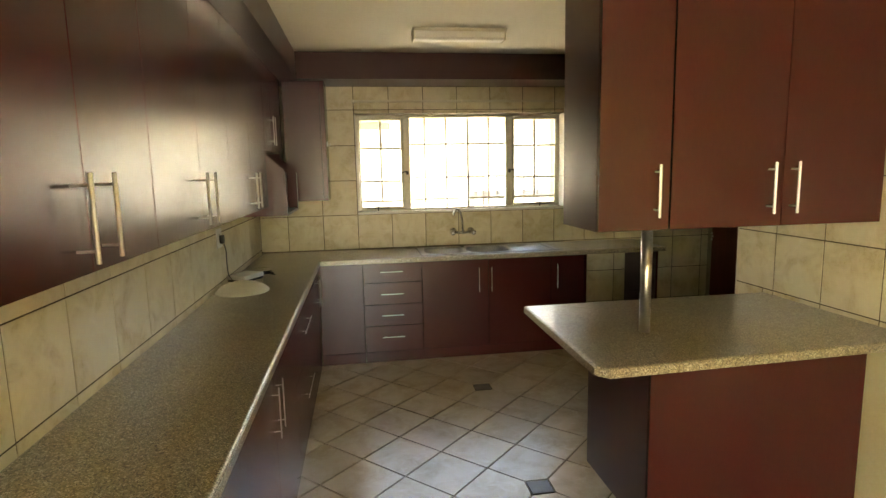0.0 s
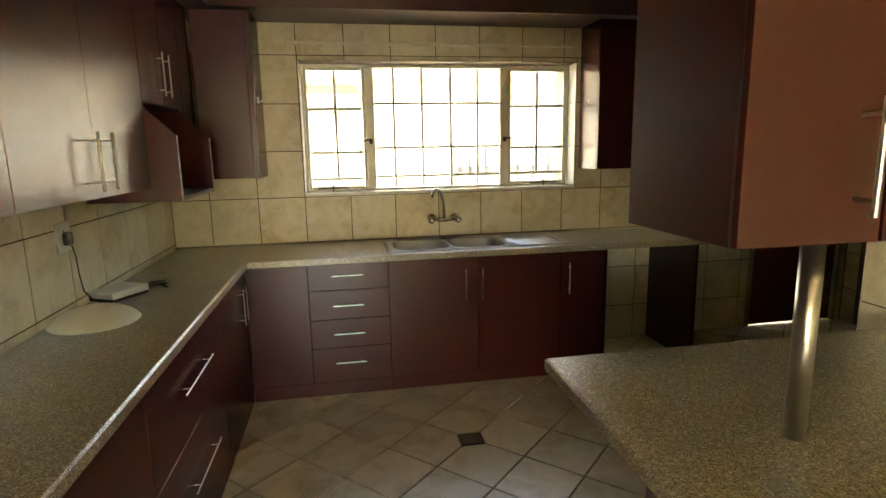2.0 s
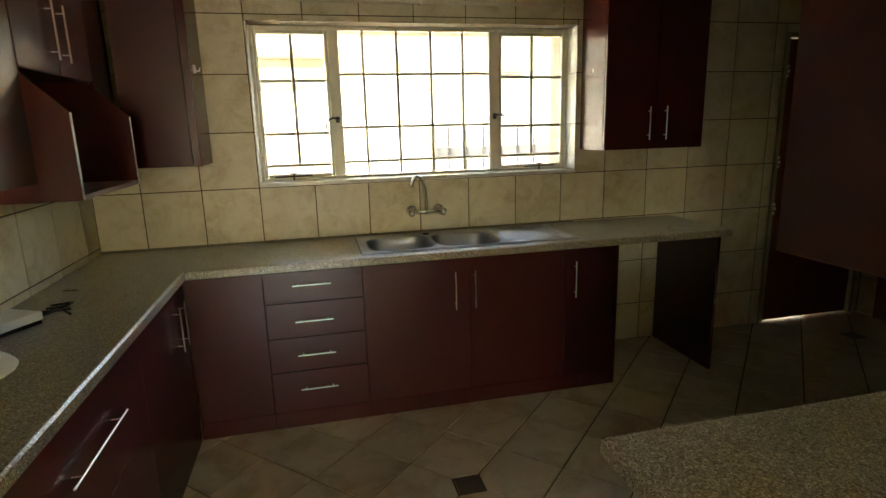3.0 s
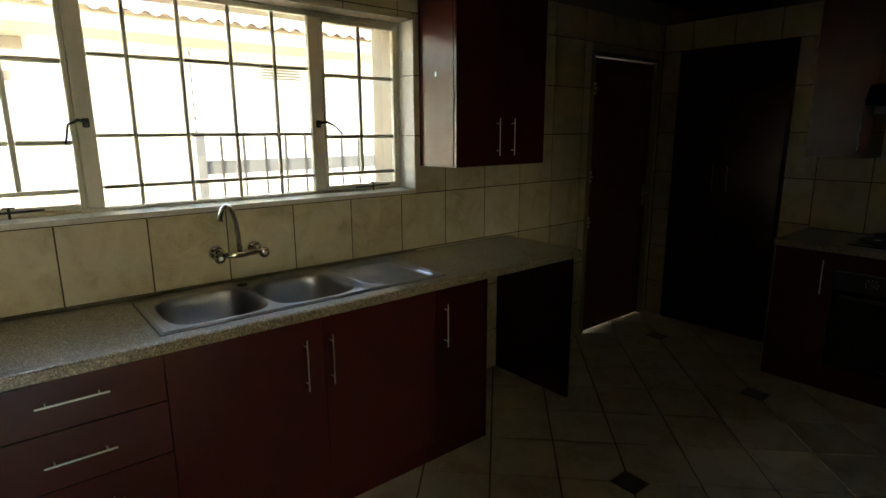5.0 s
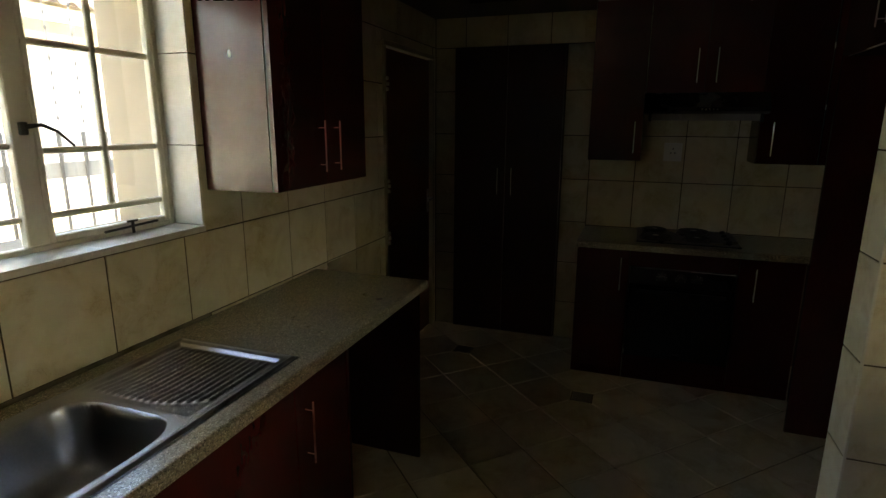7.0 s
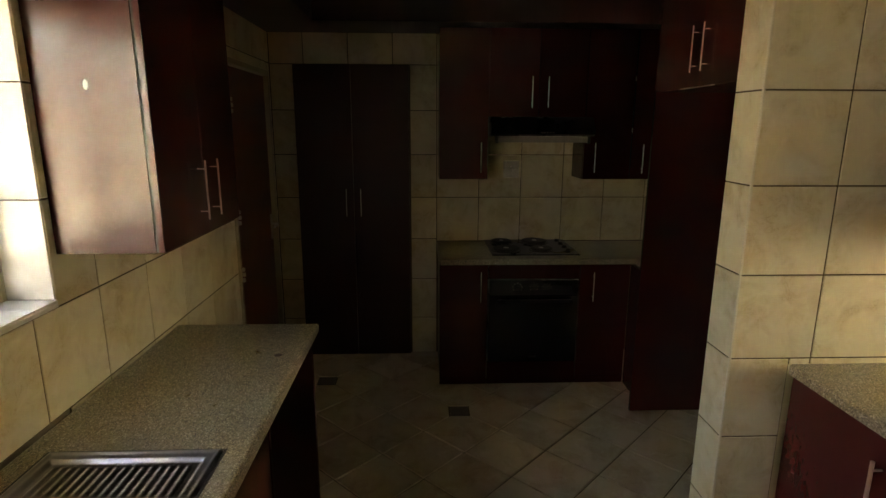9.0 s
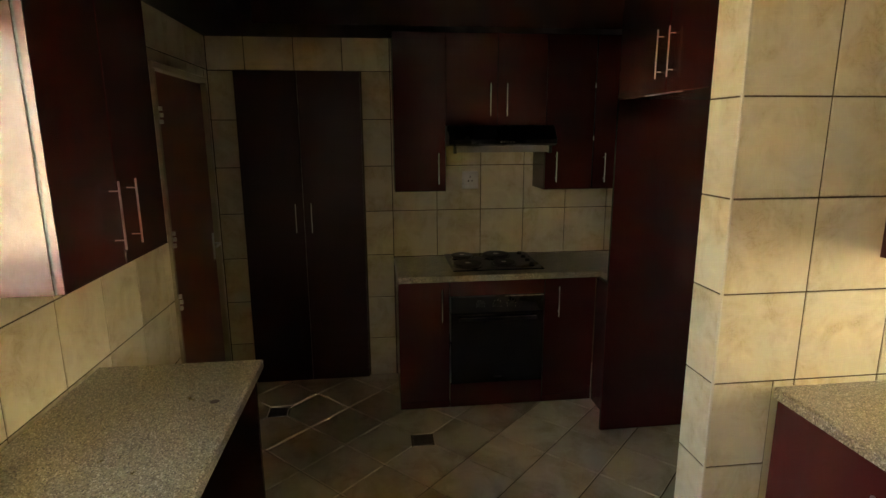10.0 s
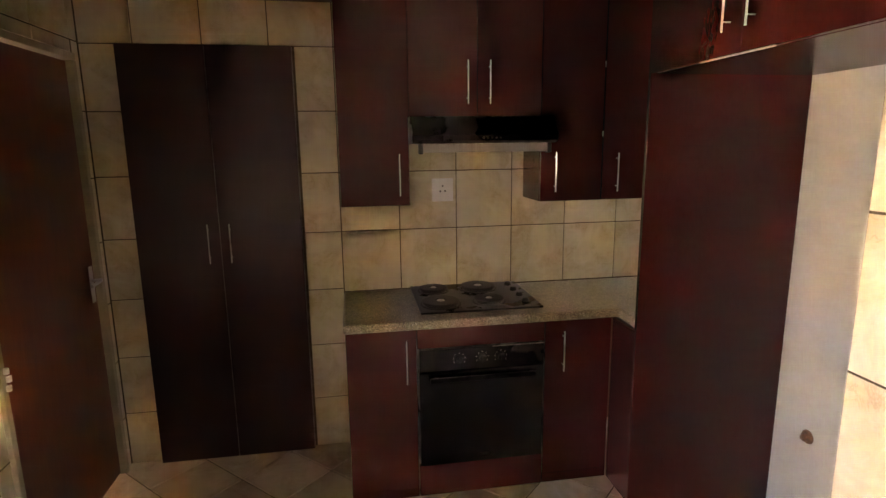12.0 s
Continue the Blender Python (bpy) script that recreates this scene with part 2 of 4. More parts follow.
def grid_solid(us, vs, inside, w0, w1, place, bevel=0.0):
    """A slab between w0 and w1 made of the cells of a grid for which inside(u, v) holds, so that openings go through it."""
    bm, made = bmesh.new(), {}

    def vert(i, j, k):
        if (i, j, k) not in made:
            made[i, j, k] = bm.verts.new(place(us[i], vs[j], (w0, w1)[k]))
        return made[i, j, k]

    def is_in(i, j):
        return 0 <= i < len(us) - 1 and 0 <= j < len(vs) - 1 and inside((us[i] + us[i + 1]) / 2, (vs[j] + vs[j + 1]) / 2)

    rim = []
    for i in range(len(us) - 1):
        for j in range(len(vs) - 1):
            if not is_in(i, j):
                continue
            for k in (0, 1):
                bm.faces.new([vert(*q, k) for q in ((i, j), (i + 1, j), (i + 1, j + 1), (i, j + 1))])
            for (a, c), nb in ((((i, j), (i + 1, j)), (i, j - 1)), (((i + 1, j), (i + 1, j + 1)), (i + 1, j)), (((i + 1, j + 1), (i, j + 1)), (i, j + 1)), (((i, j + 1), (i, j)), (i - 1, j))):
                if not is_in(*nb):
                    bm.faces.new((vert(*a, 0), vert(*c, 0), vert(*c, 1), vert(*a, 1)))
                    rim.append((vert(*a, 1), vert(*c, 1)))
    bmesh.ops.recalc_face_normals(bm, faces=bm.faces)
    if bevel:
        es = [e for e in (bm.edges.get(p) for p in rim) if e]
        bmesh.ops.bevel(bm, geom=es, offset=bevel, segments=3, affect="EDGES", profile=0.5)
    return bm


# ---- the large structure ----
XE, YN, H = 5.39, 5.885, 2.605          # east wall, window wall, ceiling
YS = -2.6                            # south end of the room behind
WX0, WX1, WZ0, WZ1 = 0.885, 2.885, 1.243, 2.146   # kitchen window opening
DX0, DX1, DZ1 = 4.450, 5.330, 2.120               # back door opening
SX0, SX1, SY = 3.142, 3.312, 3.69                 # stub wall
NY = 2.82                                         # back wall of the niche


def wall_ns(name, y0, y1, xs, zs, inside, mat, label):
    return tagged(part(name, grid_solid(xs, zs, inside, y0, y1, lambda u, v, w: (u, w, v)), mat), label, "wall", kind="structure")


def wall_ew(name, x0, x1, ys, zs, inside, mat, label):
    return tagged(part(name, grid_solid(ys, zs, inside, x0, x1, lambda u, v, w: (w, u, v)), mat), label, "wall", kind="structure")


def north_solid(x, z):
    return not (WX0 < x < WX1 and WZ0 < z < WZ1) and not (DX0 < x < DX1 and z < DZ1)


wall_north = wall_ns("wall_north", YN + 0.007, YN + 0.42, [-0.25, WX0, WX1, DX0, DX1, XE + 0.25], [-0.2, 0.0, WZ0, DZ1, WZ1, 2.8], north_solid, OUTER_PLASTER, "cream plastered outer wall with window and back door")
wall_west = wall_ew("wall_west", -0.25, -0.007, [YS - 0.25, -1.75, -0.85, YN + 0.006], [-0.2, 0.9, 2.1, 2.8], lambda u, v: not (-1.75 < u < -0.85 and 0.9 < v < 2.1), WALL_PAINT, "cream painted wall behind the long worktop with a side window opening")
wall_east = wall_ew("wall_east", XE + 0.007, XE + 0.25, [NY - 0.2, YN + 0.006], [-0.2, 2.8], lambda u, v: True, GROUT, "tiled wall behind the hob and pantry cupboard")
wall_stub = wall_ew("wall_stub", SX0 + 0.007, SX1 - 0.0, [YS - 0.25, SY - 0.007], [-0.2, 2.8], lambda u, v: True, WALL_PAINT, "tiled stub wall between peninsula and fridge niche")
wall_niche = wall_ns("wall_niche", NY - 0.2, NY, [SX1 + 0.001, XE + 0.006], [-0.2, 2.8], lambda u, v: True, WHITE_PAINT, "plain white painted wall at the back of the fridge niche")
wall_south = wall_ns("wall_south", YS - 0.25, YS, [-0.006, 0.42, 1.26, SX0 + 0.006], [-0.2, 0.0, 2.1, 2.8], lambda x, z: not (0.42 < x < 1.26 and 0.0 < z < 2.1), WALL_PAINT, "plain cream painted wall of the room behind with an open doorway to the yard")
floor = tagged(part("floor", grid_solid([-0.006, SX0 + 0.006, XE + 0.006], [YS, NY, YN + 0.006], lambda x, y: x < SX0 or y > NY, -0.2, -0.008, lambda u, v, w: (u, v, w)), GROUT), "dark grouted floor bed under pale diagonal tiles", "floor", kind="structure")
ceiling = tagged(part("ceiling", one_box(-0.25, YS - 0.25, H, XE + 0.25, YN + 0.42, H + 0.2), CEILING_PAINT), "plain cream painted ceiling", "ceiling", kind="structure")

# boxed bulkhead over the wall cupboards
BZ = 2.388


def in_bulkhead(x, y):
    return x < 0.43 or y > 5.49 or (x > 4.96 and y > NY)


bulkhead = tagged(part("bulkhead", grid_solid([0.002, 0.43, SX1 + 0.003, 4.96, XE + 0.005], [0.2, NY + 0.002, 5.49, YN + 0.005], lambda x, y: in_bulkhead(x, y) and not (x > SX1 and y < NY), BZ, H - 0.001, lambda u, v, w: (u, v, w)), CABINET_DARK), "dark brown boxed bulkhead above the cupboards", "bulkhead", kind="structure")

# ---- cabinets ----
def bar_handle(parent, a, c, out=0.026, r=0.0036):
    """A round bar between a and c in front of the local plane y, on two pegs."""
    a, c = Vector(a), Vector(c)
    o = Vector((0, -out, 0))
    bm = bmesh.new()
    tube(bm, [a + o, c + o], r, 10)
    for f in (0.14, 0.86):
        p = a.lerp(c, f)
        tube(bm, [p, p + o], r * 0.62, 8)
    return part("handle", bm, STEEL, parent, "brushed steel bar handle", smooth=False)


def cabinet(name, label, category, x, y, z, turn, w, d, h, fronts, group="", mat=None, plinth=0.0, body_mat=None, grip=(0.028, 0.0031), hollow=False):
    """Front at local y = 0, looking along -y; fronts: (kind, u0, w0, u1, w1, handle)."""
    mat = mat or CABINET
    c = thing(name, label, category, pose(x, y, z, 0, 0, turn), group)
    if hollow:  # carcass without a top, for a sink to hang in
        part("body", grid_solid([0.0005, 0.018, w - 0.018, w - 0.0005], [0.024, 0.034, d - 0.016, d], lambda u, v: not (0.018 < u < w - 0.018 and 0.034 < v < d - 0.016), plinth, h, lambda u, v, q: (u, v, q)), body_mat or mat, c)
        part("bottom_board", one_box(0.0185, 0.0345, plinth, w - 0.0185, d - 0.0165, plinth + 0.016), body_mat or mat, c)
    else:
        part("body", one_box(0.0005, 0.024, plinth, w - 0.0005, d, h, bevel=0.001), body_mat or mat, c)
    # added black sheet that paints the shade in the gaps between fronts
    part("gap_shade", one_box(0.003, 0.0183, plinth + 0.002, w - 0.003, 0.0239, h - 0.003), PLASTIC_BLACK, c, "black sheet standing in for the shade between doors")
    if plinth:
        part("plinth", one_box(0.0003, 0.0025, 0.0, w - 0.0003, 0.04, plinth - 0.0005), mat, c, "flush kick plate")
    for kind, u0, w0, u1, w1, handle in fronts:
        dr = part(kind, one_box(u0 + 0.0015, 0, w0 + 0.0015, u1 - 0.0015, 0.018, w1 - 0.0015, bevel=0.0008), mat, c)
        if handle:
            bar_handle(dr, (handle[0], 0, handle[1]), (handle[2], 0, handle[3]), grip[0], grip[1])
    return c


# west wall cupboards over the long worktop
XU, ZU = 0.285, 1.391


def upper_pair(y0, ym, y1, label):
    w = y1 - y0
    cabinet("wall_cupboard", label, "cupboard", XU, y0, ZU, 90, w, XU - 0.002, BZ - ZU - 0.002,
            [("door", 0, 0, ym - y0, BZ - ZU - 0.004, (ym - y0 - 0.068, 0.030, ym - y0 - 0.068, 0.235)),
             ("door", ym - y0, 0, w, BZ - ZU - 0.004, (ym - y0 + 0.055, 0.030, ym - y0 + 0.055, 0.235))], "wall cupboards over the long worktop", grip=(0.044, 0.0058))


RED_UP = "glossy mahogany double-door wall cupboard with steel bar handles"
upper_pair(0.92, 1.31, 1.70, RED_UP)
upper_pair(1.70, 2.108, 2.535, RED_UP)
upper_pair(2.535, 3.056, 3.565, RED_UP)
upper_pair(3.565, 4.10, 4.655, RED_UP)

# open microwave unit with cut-off side panels, doors above
MW0, MW1, MWX = 4.657, 5.315, 0.411
mw = thing("microwave_cupboard", "mahogany wall unit with open microwave shelf below two doors", "cupboard", pose(XU, MW0, 1.327, 0, 0, 90))
w = MW1 - MW0
part("body", one_box(0.0005, 0.0185, 0.45, w - 0.0005, XU - 0.002, BZ - 1.329, bevel=0.001), CABINET, mw)
for k in (0, 1):
    u0 = k * (w - 0.018)
    dr = part("door", one_box(k * w / 2 + 0.0015, 0, 0.452, (k + 1) * w / 2 - 0.0015, 0.018, BZ - 1.331, bevel=0.0015), CABINET, mw)
    u = w / 2 + (0.05 if k else -0.05)
    bar_handle(dr, (u, 0, 0.50), (u, 0, 0.71))
    bm = bmesh.new()
    prof = [(XU - 0.002, 0.0), (-(MWX - XU), 0.0), (-(MWX - XU), 0.30), (0.02, 0.449), (XU - 0.002, 0.449)]
    a = [bm.verts.new((u0, yy, zz)) for yy, zz in prof]
    bb = [bm.verts.new((u0 + 0.018, yy, zz)) for yy, zz in prof]
    bm.faces.new(a)
    bm.faces.new(bb[::-1])
    for i in range(5):
        bm.faces.new((a[i], a[(i + 1) % 5], bb[(i + 1) % 5], bb[i]))
    sidep = part("side_panel", bm, CABINET, mw)
    part("edge_strip", one_box(u0 + 0.001, -(MWX - XU) - 0.0015, 0.0, u0 + 0.017, -(MWX - XU) - 0.0002, 0.30), EDGE_STRIP, sidep, "pale worn edging strip")
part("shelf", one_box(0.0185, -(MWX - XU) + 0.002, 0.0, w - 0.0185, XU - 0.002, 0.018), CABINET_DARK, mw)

# corner cupboard beside the window
corner = cabinet("corner_cupboard", "dark mahogany corner wall cupboard beside the window", "cupboard", 0.30, 5.556, 1.382, 0, 0.345, YN - 5.558, BZ - 1.384,
                 [("door", 0.0, 0, 0.305, BZ - 1.386, None)])
part("end_panel", one_box(0.307, -0.004, 0, 0.345, 0.0185, BZ - 1.386, bevel=0.002), CABINET, corner)
filler = thing("filler_panel", "narrow dark filler panel between wall cupboards", "panel", pose(XU, MW1 + 0.002, 1.382, 0, 0, 90))
part("board", one_box(0, 0, 0, 5.554 - MW1 - 0.004, 0.018, BZ - 1.384, bevel=0.001), CABINET, filler)
hook = thing("wall_hook", "small white plastic bracket on the cupboard end panel", "hook", pose(0.6446, 5.63, 1.865))
bm = box(bmesh.new(), 0, -0.012, -0.02, 0.012, 0.012, 0.02, bevel=0.004, segs=2)
tube(bm, [(0.01, 0, -0.008), (0.028, 0, -0.010), (0.032, 0, 0.006)], 0.004, 8)
part("bracket", bm, PLASTIC_WHITE, hook)

# window-side cupboard with two doors
cabinet("wall_cupboard", "mahogany double-door wall cupboard beside the window reveal", "cupboard", 2.913, 5.57, 1.380, 0, 0.678, YN - 5.572, BZ - 1.382,
        [("door", 0, 0, 0.339, BZ - 1.384, (0.288, 0.055, 0.288, 0.255)), ("door", 0.339, 0, 0.678, BZ - 1.384, (0.402, 0.055, 0.402, 0.255))])
cap = thing("screw_cap", "small chipped pale patch on the cupboard side", "cap", pose(2.9125, 5.735, 1.858))
bm = bmesh.new()
lathe(bm, [(0.010, 0.0), (0.009, 0.0015)], 10)
bmesh.ops.rotate(bm, verts=bm.verts, matrix=Matrix.Rotation(radians(-90), 3, "Y"))
bmesh.ops.scale(bm, verts=bm.verts, vec=(1, 0.75, 1.5))
part("disc", bm, PLASTIC_WHITE, cap)

# west base units
XB, TOPZ = 0.540, 0.858
KICK = 0.09


def base_doors(x, y, turn, w, d, splits, handles, label, group="", hollow=False):
    fr = [("door", a, KICK, c, TOPZ - 0.004, (hu, 0.575, hu, 0.785) if hu is not None else None) for (a, c), hu in zip(zip(splits, splits[1:]), handles)]
    return cabinet("base_cupboard", label, "cupboard", x, y, 0, turn, w, d, TOPZ, fr, group, plinth=KICK, hollow=hollow)


base_doors(XB, 4.56, 90, 0.728, XB - 0.003, [0, 0.556, 0.726], [0.51, 0.605], "mahogany base cupboard in the inner corner under the worktop")
cabinet("drawer_unit", "mahogany base unit with two wide deep drawers", "drawers", XB, 3.576, 0, 90, 0.982, XB - 0.003, TOPZ,
        [("drawer", 0, KICK, 0.982, 0.497, (0.31, 0.308, 0.72, 0.308)), ("drawer", 0, 0.497, 0.982, TOPZ - 0.004, (0.31, 0.697, 0.72, 0.697))], plinth=KICK)
base_doors(XB, 2.024, 90, 1.550, XB - 0.003, [0, 0.878, 1.550], [0.826, 0.932], "wide mahogany double-door base cupboard under the long worktop")
base_doors(XB, 0.924, 90, 1.098, XB - 0.003, [0, 0.55, 1.098], [0.50, 0.60], "mahogany double-door base cupboard at the start of the worktop")

# north base units
YB = 5.290
cabinet("base_cupboard", "plain mahogany blind corner base panel", "cupboard", 0.542, YB, 0, 0, 0.365, 0.595, TOPZ, [("door", 0, KICK, 0.365, TOPZ - 0.004, None)], plinth=KICK)
DZ = [KICK, 0.317, 0.503, 0.691, TOPZ - 0.004]
cabinet("drawer_unit", "mahogany base unit with four narrow drawers", "drawers", 0.908, YB, 0, 0, 0.496, 0.594, TOPZ,
        [("drawer", 0, a, 0.496, c, (0.143, m, 0.334, m)) for a, c, m in zip(DZ, DZ[1:], (0.223, 0.413, 0.596, 0.787))], plinth=KICK)
base_doors(1.405, YB, 0, 1.452, 0.594, [0, 0.578, 1.142, 1.452], [0.492, 0.602, 1.195], "mahogany sink base cupboard with steel bar handles", hollow=True)
part("side_panel", one_box(0, 0, 0, 0.018, 0.595, TOPZ, bevel=0.001), CABINET, thing("end_panel", "mahogany side panel of the sink cupboard", "panel", pose(2.858, YB - 0.002, 0)))
panel_s = thing("support_panel", "dark mahogany support panel under the worktop end", "panel", pose(3.536, YB, 0))
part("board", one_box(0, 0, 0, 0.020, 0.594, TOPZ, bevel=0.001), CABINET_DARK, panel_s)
part("edge_strip", one_box(0.001, -0.0014, 0.0, 0.019, -0.0002, TOPZ - 0.001), CABINET, panel_s)

# L-shaped worktop with a cut-out for the sink
KX0, KX1, KY0, KY1 = 1.436, 2.620, 5.360, 5.790
wt = thing("worktop", "speckled grey-brown L-shaped laminate worktop with rounded edge", "worktop")
part("top", grid_solid([0.002, 0.558, KX0, KX1, 3.622], [0.924, 5.276, KY0, KY1, YN - 0.001], lambda x, y: (x < 0.558 or y > 5.276) and not (KX0 < x < KX1 and KY0 < y < KY1), TOPZ + 0.001, 0.90, lambda u, v, w: (u, v, w), 0.011), WORKTOP, wt)
part("front_edge", one_box(0.5584, 0.924, 0.8625, 0.5618, 5.2722, 0.8965, bevel=0.0015), WORKTOP, wt, "rounded speckled front edge")
part("front_edge", one_box(0.5622, 5.2726, 0.8625, 3.622, 5.2757, 0.8965, bevel=0.0015), WORKTOP, wt, "rounded speckled front edge")
part("end_edge", one_box(3.6224, 5.280, 0.8625, 3.6254, YN - 0.002, 0.8965, bevel=0.0014), WORKTOP, wt, "speckled edging on the worktop end")
hole = thing("cable_hole", "dark worn tap hole in the worktop", "hole", pose(3.275, 5.36, 0.9002))
part("ring", lathe(bmesh.new(), [(0.013, 0), (0.015, 0.0008), (0.006, 0.001)], 14), CABINET_DARK, hole)

# ---- sink ----
sink = thing("sink", "double-bowl stainless steel sink with ribbed drainer set in the worktop", "sink", pose(-0.042, -0.093, 0.9))
SX = (1.458, 2.690)
SYR = (5.437, 5.897)


def sink_height(x, y):
    z = 0.0055
    for cx, cy, a, bb, dep in ((1.690, 5.655, 0.184, 0.184, 0.165), (2.075, 5.655, 0.184, 0.184, 0.165)):
        r = (abs((x - cx) / a) ** 4 + abs((y - cy) / bb) ** 4) ** 0.25
        s = min(1.0, max(0.0, (1.0 - r) / 0.42))
        z -= dep * (1 - (1 - s) ** 3.2) + (0.006 * min(1.0, max(0.0, 1 - r * 1.2)))
    bed = min(x - 2.275, 2.655 - x, y - 5.470, 5.872 - y)
    if bed > 0:
        e = min(1.0, bed / 0.014)
        z -= 0.009 * e * e * (3 - 2 * e) * min(1.0, (x - 2.275) / 0.12)
        start = 2.300 + 0.075 * min(1.0, max(0.0, (5.66 - y) / 0.17)) ** 2
        r = min(1.0, max(0.0, min((x - start) / 0.012, (2.632 - x) / 0.012, (y - 5.492) / 0.008, (5.852 - y) / 0.008)))
        z += 0.0044 * r * (0.5 - 0.5 * math.cos((y - 5.492) * 2 * math.pi / 0.0225))
    edge = min(x - SX[0], SX[1] - x, y - SYR[0], SYR[1] - y)
    if edge < 0.008:
        z -= 0.005 * (1 - edge / 0.008)
    z += 0.0035 * math.exp(-((edge - 0.011) / 0.0055) ** 2)
    return z


def sink_piece(name, x0, x1, step, label):
    bm = bmesh.new()
    nx, ny = int((x1 - x0) / step), int((SYR[1] - SYR[0]) / 0.0029)
    g = [[bm.verts.new((x0 + (x1 - x0) * i / nx, SYR[0] + (SYR[1] - SYR[0]) * j / ny, sink_height(x0 + (x1 - x0) * i / nx, SYR[0] + (SYR[1] - SYR[0]) * j / ny))) for j in range(ny + 1)] for i in range(nx + 1)]
    for i in range(nx):
        for j in range(ny):
            bm.faces.new((g[i][j], g[i + 1][j], g[i + 1][j + 1], g[i][j + 1]))
    return part(name, bm, SINK_STEEL, sink, label, smooth=True)


for x0, x1, cx in ((1.458, 1.8825, 1.690), (1.8825, 2.268, 2.075)):
    bowl = sink_piece("bowl", x0, x1, 0.0045, "")
    dz = sink_height(cx, 5.655)
    part("waste", lathe(bmesh.new(), [(0.042, -0.002), (0.042, 0.003), (0.034, 0.0035), (0.028, 0.001), (0.008, 0.001)], 22, (cx, 5.655, dz)), CHROME, bowl, "chrome waste ring")
sink_piece("drainer", 2.268, 2.690, 0.004, "ribbed draining board")
# thin dark ring along the sink's outer edge
part("rim_line", grid_solid([SX[0] - 0.006, SX[0] + 0.004, SX[1] - 0.004, SX[1] + 0.006], [SYR[0] - 0.006, SYR[0] + 0.004, SYR[1] - 0.004, SYR[1] + 0.006], lambda x, y: not (SX[0] + 0.004 < x < SX[1] - 0.004 and SYR[0] + 0.004 < y < SYR[1] - 0.004), 0.0002, 0.0012, lambda u, v, w: (u, v, w)), PLASTIC_BLACK, sink, "thin dark line round the sink")
part("overflow_cap", lathe(bmesh.new(), [(0.022, -0.004), (0.022, 0.003), (0.018, 0.006), (0.004, 0.006)], 18, (1.8825, 5.865, sink_height(1.8825, 5.84))), PLASTIC_BLACK, sink, "dark round plug over the spare tap hole")

# ---- tap ----
tap = thing("wall_mixer_tap", "chrome wall-mounted mixer tap with swan-neck spout", "tap", pose(1.862, YN - 0.001, 1.043))
for s in (-1, 1):
    bm = bmesh.new()
    lathe(bm, [(0.034, 0.0), (0.034, 0.006), (0.026, 0.014), (0.016, 0.02), (0.016, 0.05)], 22)
    bmesh.ops.rotate(bm, verts=bm.verts, matrix=Matrix.Rotation(radians(90), 3, "X"))
    bmesh.ops.translate(bm, verts=bm.verts, vec=(s * 0.085, 0, 0))
    part("flange", bm, CHROME, tap, smooth=True)
    bm = bmesh.new()
    lathe(bm, [(0.011, 0), (0.011, 0.02), (0.022, 0.024), (0.025, 0.034), (0.022, 0.046), (0.008, 0.050)], 16)
    bmesh.ops.rotate(bm, verts=bm.verts, matrix=Matrix.Rotation(radians(90), 3, "X"))
    bmesh.ops.translate(bm, verts=bm.verts, vec=(s * 0.098, -0.05, -0.008))
    kn = part("knob", bm, CHROME, tap, smooth=True)
    part("knob_cap", lathe(bmesh.new(), [(0.001, 0), (0.010, 0.0005), (0.010, 0.002)], 12), PLASTIC_WHITE, kn).matrix_basis = pose(s * 0.098, -0.1005, -0.008, 90)
part("crossbar", tube(bmesh.new(), [(-0.098, -0.052, -0.004), (0, -0.056, -0.010), (0.098, -0.052, -0.004)], [0.013, 0.016, 0.013], 14), CHROME, tap, smooth=True)
arc = [(-0.102 * s, -0.056 - 0.090 * s, z) for s, z in ((0, -0.006), (0.005, 0.03), (0.02, 0.065), (0.05, 0.10), (0.10, 0.133), (0.17, 0.160), (0.26, 0.183), (0.36, 0.200), (0.47, 0.211), (0.58, 0.216), (0.69, 0.215), (0.79, 0.209), (0.88, 0.199), (0.94, 0.188), (0.985, 0.175), (1.0, 0.160))]
part("spout", tube(bmesh.new(), arc, [0.011] * (len(arc) - 2) + [0.011, 0.0125], 12), CHROME, tap, smooth=True)

# ---- peninsula ----
pen = thing("peninsula_worktop", "speckled laminate peninsula breakfast counter with rounded edge", "worktop")
bm = bmesh.new()
cs = [(1.732, 2.495), (SX0 - 0.002, 2.558), (SX0 - 0.002, 3.462), (1.747, 3.455)]
cs = [(1.732 + 0.035, 2.495 + 0.001), *cs[1:], (1.732 + 0.001, 2.495 + 0.035)]
lo, hi = [bm.verts.new((*c, 0.861)) for c in cs], [bm.verts.new((*c, 0.90)) for c in cs]
bm.faces.new(lo[::-1])
bm.faces.new(hi)
for i in range(len(cs)):
    bm.faces.new((lo[i], lo[(i + 1) % len(cs)], hi[(i + 1) % len(cs)], hi[i]))
bmesh.ops.recalc_face_normals(bm, faces=bm.faces)
es = [bm.edges.get((hi[i], hi[(i + 1) % len(cs)])) for i in (0, 2, 3, 4)] + [bm.edges.get((lo[i], lo[(i + 1) % len(cs)])) for i in (0, 2, 3, 4)]
bmesh.ops.bevel(bm, geom=es, offset=0.011, segments=3, affect="EDGES", profile=0.5)
part("top", bm, WORKTOP, pen)
